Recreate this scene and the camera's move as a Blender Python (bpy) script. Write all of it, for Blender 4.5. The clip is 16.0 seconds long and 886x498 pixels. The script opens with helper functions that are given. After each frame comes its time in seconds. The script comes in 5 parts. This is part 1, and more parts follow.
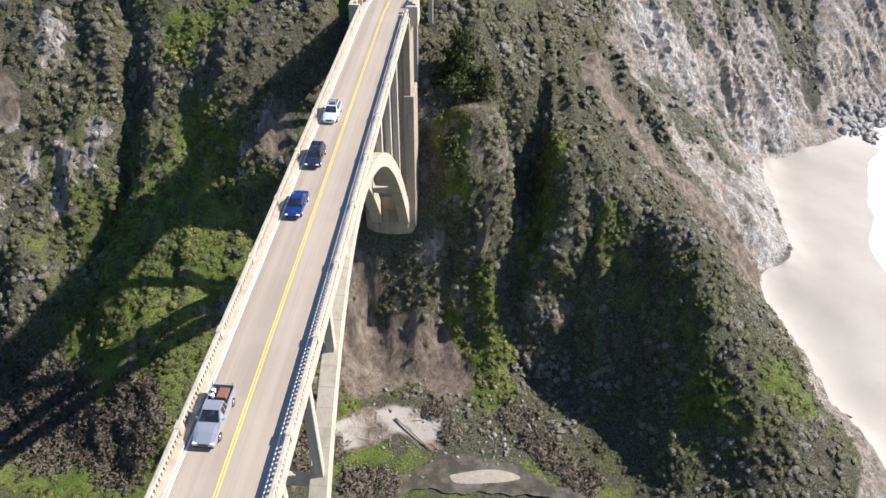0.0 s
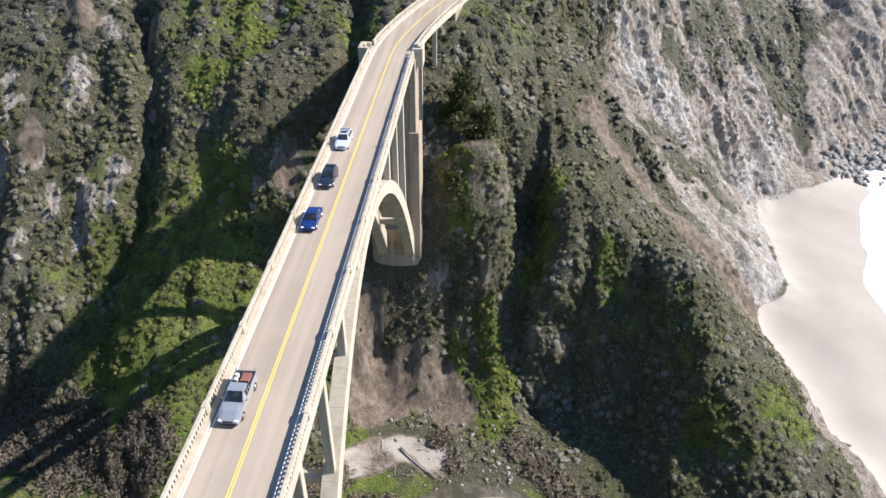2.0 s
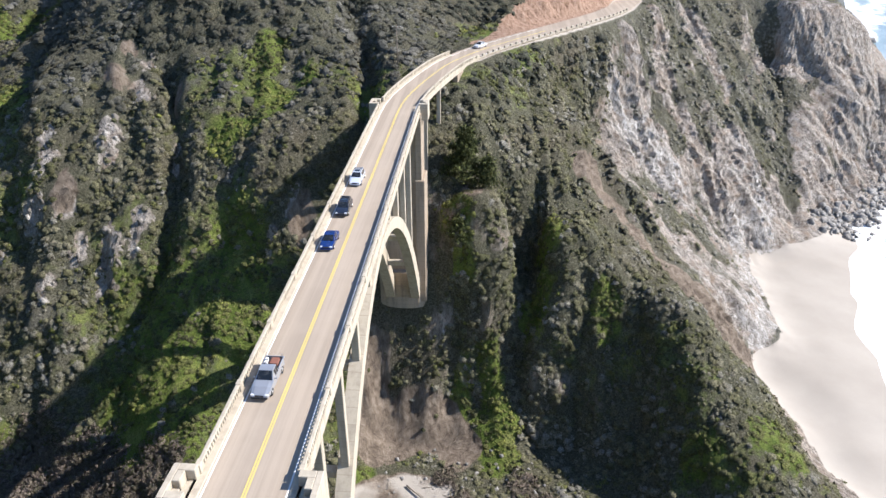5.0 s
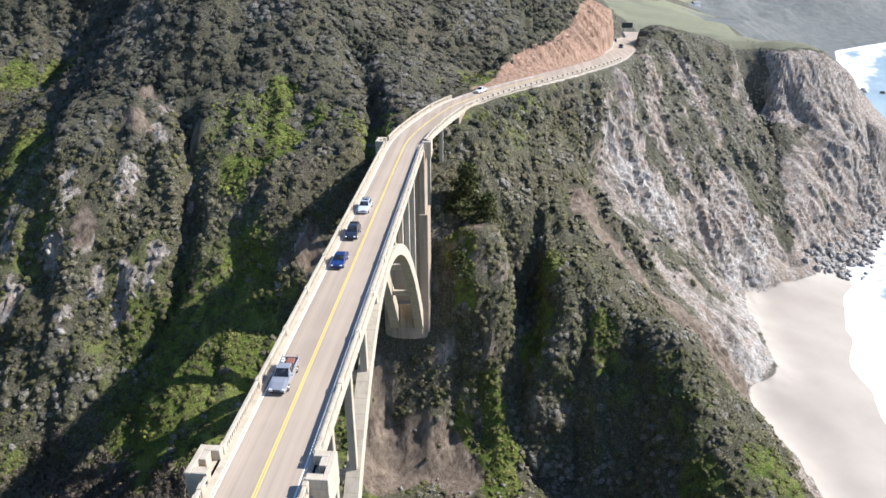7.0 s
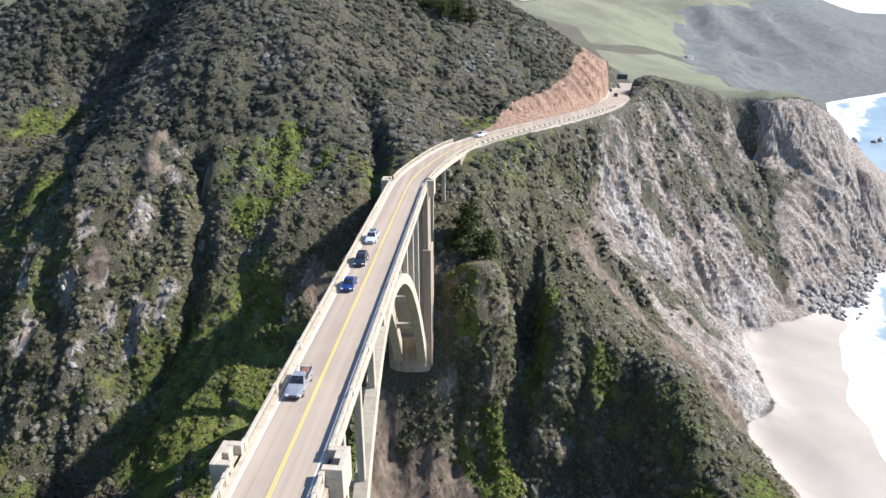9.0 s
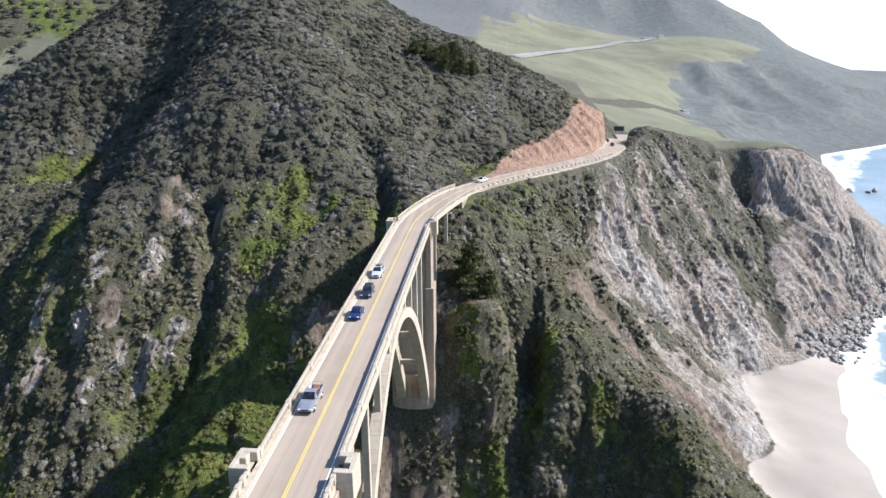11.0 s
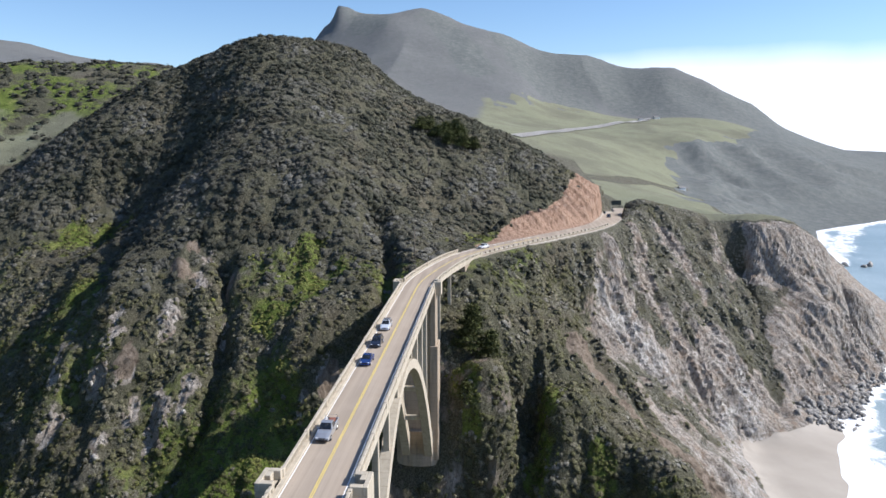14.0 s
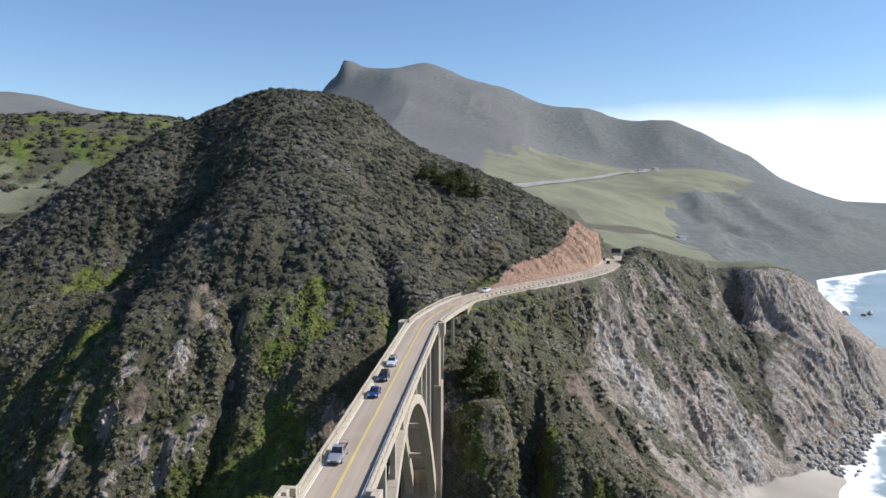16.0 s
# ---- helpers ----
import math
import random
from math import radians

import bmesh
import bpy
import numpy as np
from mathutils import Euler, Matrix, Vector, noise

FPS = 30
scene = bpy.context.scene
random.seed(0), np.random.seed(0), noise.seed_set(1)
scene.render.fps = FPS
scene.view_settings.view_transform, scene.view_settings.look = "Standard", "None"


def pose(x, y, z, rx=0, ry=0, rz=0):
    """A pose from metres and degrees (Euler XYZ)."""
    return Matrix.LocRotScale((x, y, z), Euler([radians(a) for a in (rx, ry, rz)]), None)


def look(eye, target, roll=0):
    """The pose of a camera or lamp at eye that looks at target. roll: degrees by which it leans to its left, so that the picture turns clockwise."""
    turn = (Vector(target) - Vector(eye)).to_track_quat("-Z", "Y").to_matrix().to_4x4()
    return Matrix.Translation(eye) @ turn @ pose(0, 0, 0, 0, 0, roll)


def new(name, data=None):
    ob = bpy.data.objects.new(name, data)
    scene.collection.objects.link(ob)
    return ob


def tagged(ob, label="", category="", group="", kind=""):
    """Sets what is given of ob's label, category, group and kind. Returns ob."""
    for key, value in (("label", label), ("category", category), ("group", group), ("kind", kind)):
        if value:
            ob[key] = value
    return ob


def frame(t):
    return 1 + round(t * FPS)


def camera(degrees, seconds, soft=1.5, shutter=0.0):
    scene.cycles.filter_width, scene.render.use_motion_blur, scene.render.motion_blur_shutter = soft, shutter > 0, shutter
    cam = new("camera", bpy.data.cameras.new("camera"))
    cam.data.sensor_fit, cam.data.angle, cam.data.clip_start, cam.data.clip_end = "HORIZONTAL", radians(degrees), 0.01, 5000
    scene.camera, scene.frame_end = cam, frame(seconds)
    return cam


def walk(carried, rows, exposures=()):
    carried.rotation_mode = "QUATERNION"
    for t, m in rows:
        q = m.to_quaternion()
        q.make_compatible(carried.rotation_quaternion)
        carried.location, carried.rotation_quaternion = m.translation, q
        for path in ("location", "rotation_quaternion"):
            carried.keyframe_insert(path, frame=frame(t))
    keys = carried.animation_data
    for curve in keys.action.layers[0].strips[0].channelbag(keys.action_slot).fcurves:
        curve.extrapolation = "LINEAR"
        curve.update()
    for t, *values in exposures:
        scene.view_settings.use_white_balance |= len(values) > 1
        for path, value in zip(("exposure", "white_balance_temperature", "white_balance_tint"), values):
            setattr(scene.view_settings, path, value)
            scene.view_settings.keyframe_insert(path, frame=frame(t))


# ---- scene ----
cam = camera(64.8, 16.0)
PATH = [
    (0, (17.96, -73.20, 125.56), (16.943, -57.635, 113.046), 0.71),
    (0.5, (17.97, -74.96, 125.23), (16.932, -59.286, 112.853), 0.61),
    (1, (18.08, -76.74, 125.21), (17.005, -60.777, 113.217), 0.58),
    (1.5, (18.17, -78.68, 125.02), (17.041, -62.412, 113.430), 0.43),
    (2, (18.28, -80.44, 124.91), (17.103, -63.963, 113.637), 0.35),
    (2.5, (18.40, -82.28, 124.74), (17.191, -65.609, 113.758), 0.25),
    (3, (18.54, -84.27, 124.68), (17.299, -67.424, 113.977), 0.17),
    (3.5, (18.65, -86.13, 124.42), (17.365, -69.101, 114.013), 0.10),
    (4, (18.78, -88.01, 124.16), (17.470, -70.789, 114.064), 0.01),
    (6.5, (19.49, -97.64, 123.14), (18.029, -79.593, 114.656), -0.22),
    (7, (19.68, -99.58, 122.89), (18.187, -81.379, 114.732), -0.27),
    (7.5, (19.74, -101.33, 122.58), (18.225, -82.993, 114.746), -0.29),
    (8, (19.79, -103.08, 122.18), (18.262, -84.598, 114.698), -0.32),
    (8.5, (19.79, -104.75, 121.93), (18.251, -86.133, 114.774), -0.32),
    (9, (19.80, -106.55, 121.68), (18.251, -87.803, 114.878), -0.35),
    (11.5, (20.17, -114.49, 120.05), (18.536, -95.197, 115.032), -0.36),
    (12, (20.29, -116.02, 119.73), (18.639, -96.642, 115.063), -0.37),
    (12.5, (20.41, -117.64, 119.48), (18.738, -98.185, 115.175), -0.33),
    (13, (20.50, -119.25, 119.46), (18.821, -99.716, 115.492), -0.24),
    (13.5, (20.52, -121.11, 119.02), (18.831, -101.504, 115.422), -0.24),
    (14, (20.33, -123.04, 118.67), (18.634, -103.379, 115.442), -0.17),
    (14.5, (20.47, -124.85, 118.26), (18.738, -105.126, 115.403), -0.11),
    (15, (20.71, -126.82, 117.95), (18.949, -107.055, 115.454), -0.08),
    (15.5, (20.84, -128.60, 117.90), (19.060, -108.792, 115.742), -0.09),
    (16, (20.60, -130.43, 117.74), (18.829, -110.594, 115.928), -0.05),
]
walk(cam, [(t, look(eye, target, roll)) for t, eye, target, roll in PATH],
     exposures=[(0, 0.87, 6140, 13), (4, 0.88, 6090, 13), (9, 0.91, 6000, 13), (12.5, 0.66, 5950, 13), (16, 0.32, 6050, 12)])

# ---- light ----
SUN = Vector((1.17, 0.2, 1.0)).normalized()
world = bpy.data.worlds.new("sky")
scene.world = world
world.use_nodes = True
wn, wl = world.node_tree.nodes, world.node_tree.links
sky = wn.new("ShaderNodeTexSky")
sky.sky_type = "NISHITA"
sky.sun_disc = False
sky.sun_elevation = math.asin(SUN.z)
sky.sun_rotation = math.atan2(SUN.x, SUN.y)
sky.altitude = 100
sky.air_density, sky.dust_density, sky.ozone_density = 1.0, 0.0, 4.0
wbg = wn["Background"]
wbg.inputs["Strength"].default_value = 0.105
# a bank of sea fog low in the sky over the ocean side
geo = wn.new("ShaderNodeNewGeometry")
sep = wn.new("ShaderNodeSeparateXYZ")
wl.new(geo.outputs["Position"], sep.inputs[0])
fogn = wn.new("ShaderNodeTexNoise")
fogn.inputs["Scale"].default_value = 7.0
fogn.inputs["Detail"].default_value = 6.0
wl.new(geo.outputs["Position"], fogn.inputs["Vector"])


def wmath(op, a, b, clamp=False):
    n = wn.new("ShaderNodeMath")
    n.operation, n.use_clamp = op, clamp
    for k, v in enumerate((a, b)):
        if isinstance(v, (int, float)):
            n.inputs[k].default_value = v
        else:
            wl.new(v, n.inputs[k])
    return n.outputs[0]


top_edge = wmath("ADD", 0.112, wmath("MULTIPLY", wmath("SUBTRACT", fogn.outputs["Fac"], 0.5), 0.03))
low = wmath("MULTIPLY", wmath("SUBTRACT", top_edge, sep.outputs["Z"]), 22.0, True)
side = wmath("MULTIPLY", wmath("SUBTRACT", sep.outputs["X"], 0.05), 12.0, True)
fog = wmath("MULTIPLY", low, side)
wmix = wn.new("ShaderNodeMix")
wmix.data_type = "RGBA"
wl.new(fog, wmix.inputs["Factor"])
wl.new(sky.outputs["Color"], wmix.inputs["A"])
wmix.inputs["B"].default_value = (9.0, 9.3, 9.8, 1)
wl.new(wmix.outputs["Result"], wbg.inputs["Color"])

sun_data = bpy.data.lights.new("sun", "SUN")
sun_data.energy, sun_data.angle, sun_data.color = 5.0, radians(0.53), (1.0, 0.93, 0.83)
sun = new("sun", sun_data)
sun.matrix_world = look((0, 0, 400), Vector((0, 0, 400)) - SUN)


# ---- materials ----
class Nodes:
    """A small helper that wires a node material."""

    def __init__(self, name):
        self.mat = bpy.data.materials.new(name)
        self.mat.use_nodes = True
        self.n, self.l = self.mat.node_tree.nodes, self.mat.node_tree.links
        self.bsdf = self.n["Principled BSDF"]

    def put(self, sock, v):
        if isinstance(v, (int, float)):
            sock.default_value = v
        elif isinstance(v, tuple):
            sock.default_value = (*v, 1) if len(v) == 3 and sock.type == "RGBA" else v
        else:
            self.l.new(v, sock)

    def noise(self, scale, detail=6, rough=0.6, vec=None, dist=0.0):
        n = self.n.new("ShaderNodeTexNoise")
        n.inputs["Scale"].default_value, n.inputs["Detail"].default_value = scale, detail
        n.inputs["Roughness"].default_value, n.inputs["Distortion"].default_value = rough, dist
        self.l.new(vec or self.pos(), n.inputs["Vector"])
        return n.outputs["Fac"]

    def pos(self):
        if not hasattr(self, "_pos"):
            self._pos = self.n.new("ShaderNodeNewGeometry").outputs["Position"]
        return self._pos

    def local(self):
        return self.n.new("ShaderNodeTexCoord").outputs["Object"]

    def stretch(self, vec, scale):
        n = self.n.new("ShaderNodeMapping")
        self.l.new(vec, n.inputs["Vector"])
        n.inputs["Scale"].default_value = scale
        return n.outputs[0]

    def ramp(self, fac, stops):
        n = self.n.new("ShaderNodeValToRGB")
        e = n.color_ramp.elements
        while len(e) < len(stops):
            e.new(0.5)
        for k, (p, c) in enumerate(stops):
            e[k].position, e[k].color = p, (*c, 1) if not isinstance(c, (int, float)) else (c, c, c, 1)
        self.l.new(fac, n.inputs["Fac"])
        return n.outputs["Color"]

    def mix(self, fac, a, b, how="MIX"):
        n = self.n.new("ShaderNodeMix")
        n.data_type, n.blend_type = "RGBA", how
        self.put(n.inputs["Factor"], fac)
        self.put(n.inputs["A"], a)
        self.put(n.inputs["B"], b)
        return n.outputs["Result"]

    def math(self, op, a, b=0.0, clamp=False):
        n = self.n.new("ShaderNodeMath")
        n.operation, n.use_clamp = op, clamp
        self.put(n.inputs[0], a)
        self.put(n.inputs[1], b)
        return n.outputs[0]

    def attr(self, name):
        n = self.n.new("ShaderNodeAttribute")
        n.attribute_name = name
        return n

    def bump(self, height, strength=0.5, distance=0.1):
        n = self.n.new("ShaderNodeBump")
        n.inputs["Strength"].default_value, n.inputs["Distance"].default_value = strength, distance
        self.l.new(height, n.inputs["Height"])
        self.l.new(n.outputs[0], self.bsdf.inputs["Normal"])
        return n

    def done(self, colour, rough=0.85, spec=0.3, metal=0.0):
        self.put(self.bsdf.inputs["Base Color"], colour)
        self.put(self.bsdf.inputs["Roughness"], rough)
        self.put(self.bsdf.inputs["Specular IOR Level"], spec)
        self.put(self.bsdf.inputs["Metallic"], metal)
        return self.mat


def ground_material():
    m = Nodes("ground")
    big, mid, fine = m.noise(0.035, 5), m.noise(0.22, 7, 0.65), m.noise(2.4, 8, 0.82)
    streak = m.noise(0.6, 8, 0.75, m.stretch(m.pos(), (1.0, 1.0, 0.25)), 0.4)
    crack = m.noise(1.3, 9, 0.8, m.stretch(m.pos(), (1.0, 1.0, 0.38)), 0.5)
    rock = m.ramp(streak, [(0.36, (0.125, 0.102, 0.08)), (0.45, (0.235, 0.198, 0.16)), (0.54, (0.34, 0.293, 0.245)), (0.66, (0.49, 0.435, 0.375))])
    rock = m.mix(m.attr("pale").outputs["Fac"], rock, m.ramp(streak, [(0.34, (0.20, 0.18, 0.155)), (0.47, (0.36, 0.335, 0.30)), (0.6, (0.52, 0.495, 0.46))]))
    rock = m.mix(m.ramp(crack, [(0.41, 0.88), (0.49, 0.0)]), rock, (0.085, 0.075, 0.06))
    rock = m.mix(m.ramp(mid, [(0.5, 0), (0.66, 0.65)]), rock, (0.25, 0.18, 0.125))
    scrub = m.ramp(fine, [(0.38, (0.03, 0.03, 0.02)), (0.5, (0.088, 0.085, 0.054)), (0.62, (0.175, 0.165, 0.118))])
    green = m.mix(m.ramp(fine, [(0.38, 0.75), (0.56, 0.0)]), m.ramp(mid, [(0.35, (0.08, 0.115, 0.022)), (0.52, (0.15, 0.19, 0.04)), (0.68, (0.23, 0.24, 0.08))]), (0.03, 0.04, 0.012))
    dry = m.ramp(fine, [(0.38, (0.04, 0.035, 0.024)), (0.5, (0.12, 0.10, 0.07)), (0.62, (0.22, 0.19, 0.14))])
    # red cut bank: dark upright streaks paint the shade of flutes into the soil
    soil = m.mix(m.attr("cover").outputs["Alpha"], m.ramp(streak, [(0.34, (0.085, 0.065, 0.048)), (0.5, (0.195, 0.155, 0.118)), (0.66, (0.31, 0.255, 0.2))]), m.ramp(m.noise(0.8, 6, 0.7, m.stretch(m.pos(), (1.0, 1.0, 0.06)), 0.3), [(0.36, (0.15, 0.09, 0.062)), (0.46, (0.30, 0.195, 0.135)), (0.58, (0.37, 0.25, 0.18)), (0.7, (0.44, 0.33, 0.25))]))
    sand = m.ramp(big, [(0.35, (0.355, 0.318, 0.27)), (0.65, (0.42, 0.38, 0.325))])
    sand = m.mix(m.ramp(fine, [(0.35, 0.12), (0.7, 0.0)]), sand, (0.27, 0.235, 0.195))
    cover, other = m.attr("cover"), m.attr("other")
    s1, s2 = m.n.new("ShaderNodeSeparateColor"), m.n.new("ShaderNodeSeparateColor")
    m.l.new(cover.outputs["Color"], s1.inputs[0])
    m.l.new(other.outputs["Color"], s2.inputs[0])

    def mask(value, grain=0.5):
        v = m.math("ADD", value, m.math("MULTIPLY", m.math("SUBTRACT", mid, 0.5), grain))
        return m.ramp(v, [(0.42, 0), (0.58, 1)])

    c = m.mix(m.ramp(big, [(0.5, 0), (0.7, 0.7)]), scrub, dry)
    # greys the ground by pale; on the sea cliff this paints in haze
    c = m.mix(m.math("MULTIPLY", m.attr("pale").outputs["Fac"], 0.7, True), c, m.ramp(fine, [(0.38, (0.07, 0.066, 0.055)), (0.55, (0.2, 0.19, 0.165))]))
    c = m.mix(mask(s1.outputs["Green"], 0.7), c, green)
    c = m.mix(mask(s1.outputs["Red"], 0.55), c, rock)
    c = m.mix(mask(s1.outputs["Blue"]), c, soil)
    # far hills and bluffs: distance haze put into the base colour as bluish grey
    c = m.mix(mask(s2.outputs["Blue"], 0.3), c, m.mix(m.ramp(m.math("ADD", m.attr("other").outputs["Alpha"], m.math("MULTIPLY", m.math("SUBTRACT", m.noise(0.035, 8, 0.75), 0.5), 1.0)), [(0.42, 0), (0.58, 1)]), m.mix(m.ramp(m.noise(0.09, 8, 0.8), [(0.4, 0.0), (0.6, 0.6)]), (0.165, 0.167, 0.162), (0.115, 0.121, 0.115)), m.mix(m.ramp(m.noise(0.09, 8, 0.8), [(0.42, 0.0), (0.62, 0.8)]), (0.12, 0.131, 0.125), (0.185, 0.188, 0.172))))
    c = m.mix(mask(s2.outputs["Green"], 0.25), c, m.mix(m.ramp(m.noise(0.012, 6, 0.65), [(0.45, 0), (0.6, 0.85)]), m.ramp(fine, [(0.3, (0.18, 0.188, 0.118)), (0.7, (0.245, 0.248, 0.168))]), (0.155, 0.152, 0.108)))
    c = m.mix(mask(s2.outputs["Red"], 0.15), c, sand)
    relief = m.bump(m.mix(0.4, m.mix(0.4, m.mix(0.5, mid, fine), streak), crack), 1.0, 1.6)
    m.l.new(m.ramp(s2.outputs["Red"], [(0.4, 1.0), (0.8, 0.06)]), relief.inputs["Strength"])
    return m.done(c, 0.95, 0.15)


def shrub_material(name, stops, dull=(0.085, 0.075, 0.055)):
    """Small-leaved bushes: a tone for each bush, leaf grain, and dry or dusty drifts."""
    m = Nodes(name)
    tone = m.ramp(m.attr("tone").outputs["Fac"], stops)
    leaf = m.noise(3.2, 6, 0.85)
    drift = m.noise(0.07, 4, 0.65)
    c = m.mix(m.ramp(drift, [(0.5, 0.0), (0.68, 0.55)]), tone, dull)
    c = m.mix(m.ramp(leaf, [(0.39, 0.85), (0.51, 0.0)]), c, (0.02, 0.021, 0.013))
    c = m.mix(m.ramp(leaf, [(0.53, 0.0), (0.66, 0.8)]), c, m.mix(1.0, c, (1.9, 1.85, 1.7), "MULTIPLY"))
    m.bump(leaf, 0.9, 0.35)
    return m.done(c, 0.85, 0.15)


def concrete(name, base=(0.46, 0.405, 0.315), dark=(0.24, 0.20, 0.15), scale=1.0):
    m = Nodes(name)
    big = m.noise(0.35 * scale, 6, 0.6)
    run = m.noise(1.1 * scale, 7, 0.7, m.stretch(m.pos(), (1.0, 1.0, 0.12)))
    fine = m.noise(9.0 * scale, 5, 0.7)
    c = m.mix(m.ramp(run, [(0.45, 0.0), (0.75, 0.8)]), base, dark)
    c = m.mix(m.ramp(big, [(0.4, 0.0), (0.7, 0.35)]), c, tuple(v * 1.2 for v in base))
    c = m.mix(m.ramp(fine, [(0.3, 0.25), (0.6, 0)]), c, tuple(v * 0.7 for v in base))
    sep = m.n.new("ShaderNodeSeparateXYZ")
    m.l.new(m.pos(), sep.inputs[0])
    joint = m.math("FRACT", m.math("DIVIDE", sep.outputs["Z"], 1.25))
    c = m.mix(m.math("MULTIPLY", m.math("LESS_THAN", joint, 0.05), 0.4), c, dark)
    m.bump(fine, 0.35, 0.04)
    return m.done(c, 0.9, 0.2)


def asphalt(name, base=(0.405, 0.335, 0.26)):
    m = Nodes(name)
    fine = m.noise(14, 6, 0.7)
    lane = m.noise(0.8, 4, 0.55, m.stretch(m.local(), (1.1, 0.012, 1.0)))
    patch = m.noise(0.12, 5)
    c = m.mix(m.ramp(lane, [(0.42, 0.0), (0.56, 0.7)]), base, tuple(v * 0.7 for v in base))
    c = m.mix(m.ramp(patch, [(0.45, 0.0), (0.7, 0.4)]), c, tuple(v * 1.18 for v in base))
    c = m.mix(m.ramp(fine, [(0.35, 0.35), (0.6, 0.0)]), c, tuple(v * 0.6 for v in base))
    m.bump(fine, 0.3, 0.02)
    return m.done(c, 0.9, 0.2)


def paint_line(name, colour):
    m = Nodes(name)
    w = m.noise(3.0, 6, 0.7)
    return m.done(m.mix(m.ramp(w, [(0.55, 0.0), (0.75, 0.5)]), colour, (0.3, 0.27, 0.22)), 0.75, 0.3)


def plain(name, colour, rough=0.5, metal=0.0, spec=0.5, grain=0.12):
    m = Nodes(name)
    n = m.noise(4.0, 5, 0.6)
    c = m.mix(m.ramp(n, [(0.4, 0.0), (0.7, grain)]), colour, tuple(v * 0.5 for v in colour))
    return m.done(c, rough, spec, metal)


def water_material():
    m = Nodes("sea_water")
    foam = m.attr("foam").outputs["Fac"]
    lace = m.noise(0.09, 9, 0.72, m.stretch(m.pos(), (1.0, 0.7, 1.0)), 1.2)
    f = m.math("ADD", foam, m.math("MULTIPLY", m.math("SUBTRACT", lace, 0.5), 1.9))
    white = m.ramp(f, [(0.48, 0), (0.72, 1)])
    deep = m.mix(m.ramp(m.noise(0.01, 4), [(0.4, 0), (0.65, 1)]), (0.22, 0.29, 0.31), (0.30, 0.37, 0.385))
    c = m.mix(white, deep, (0.82, 0.84, 0.85))
    m.bump(m.mix(0.5, m.noise(0.25, 8, 0.65), m.noise(1.2, 6)), 0.6, 0.6)
    return m.done(c, m.mix(white, (0.33, 0.33, 0.33), (0.8, 0.8, 0.8)), 0.5)


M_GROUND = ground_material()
M_SCRUB = shrub_material("scrub", [(0.0, (0.052, 0.054, 0.038)), (0.35, (0.092, 0.09, 0.071)), (0.6, (0.128, 0.124, 0.105)), (0.8, (0.18, 0.174, 0.153)), (1.0, (0.23, 0.223, 0.205))])
M_LOW = shrub_material("low_scrub", [(0.0, (0.06, 0.062, 0.03)), (0.3, (0.108, 0.106, 0.052)), (0.55, (0.15, 0.143, 0.082)), (0.75, (0.185, 0.172, 0.122)), (1.0, (0.235, 0.225, 0.19))], (0.12, 0.10, 0.07))
M_GREEN = shrub_material("green_brush", [(0.0, (0.072, 0.076, 0.032)), (0.4, (0.112, 0.118, 0.042)), (0.7, (0.15, 0.158, 0.05)), (1.0, (0.21, 0.222, 0.055))])
M_CONCRETE = concrete("concrete")
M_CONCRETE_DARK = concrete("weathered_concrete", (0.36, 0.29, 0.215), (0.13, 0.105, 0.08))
M_ROAD = asphalt("road_surface")
M_YELLOW = paint_line("yellow_line", (0.62, 0.48, 0.15))
M_WHITE = paint_line("white_line", (0.78, 0.76, 0.72))
M_SEA = water_material()


# ---- helpers for things ----
def mesh_from(name, verts, faces, material=None, smooth=False):
    me = bpy.data.meshes.new(name)
    me.from_pydata([tuple(v) for v in verts], [], faces)
    if material:
        me.materials.append(material)
    if smooth:
        me.polygons.foreach_set("use_smooth", [True] * len(me.polygons))
    me.update()
    return me


def thing(name, label, category, group="", kind="", at=None):
    ob = new(name)
    ob.empty_display_size = 0.2
    if at is not None:
        ob.matrix_world = at
    return tagged(ob, label, category, group, kind)


def part(name, bm, material, parent, label="", smooth=False):
    """Links a bmesh (or a ready mesh) as one mesh object under a thing or a part."""
    if isinstance(bm, bmesh.types.BMesh):
        me = bpy.data.meshes.new(name)
        bm.normal_update()
        bm.to_mesh(me)
        bm.free()
        me.materials.append(material)
        if smooth:
            me.polygons.foreach_set("use_smooth", [True] * len(me.polygons))
    else:
        me = bm
    ob = new(name, me)
    ob.parent = parent
    if label:
        ob["label"] = label
    return ob


def box(bm, lo, hi, bevel=0.0):
    vs = [bm.verts.new((x, y, z)) for z in (lo[2], hi[2]) for y in (lo[1], hi[1]) for x in (lo[0], hi[0])]
    fs = [bm.faces.new([vs[i] for i in f]) for f in ((0, 2, 3, 1), (4, 5, 7, 6), (0, 1, 5, 4), (2, 6, 7, 3), (0, 4, 6, 2), (1, 3, 7, 5))]
    if bevel:
        es = list({e for f in fs for e in f.edges})
        bmesh.ops.bevel(bm, geom=es, offset=bevel, segments=1, affect="EDGES")
    return bm


def boxed(lo, hi, bevel=0.0):
    return box(bmesh.new(), lo, hi, bevel)


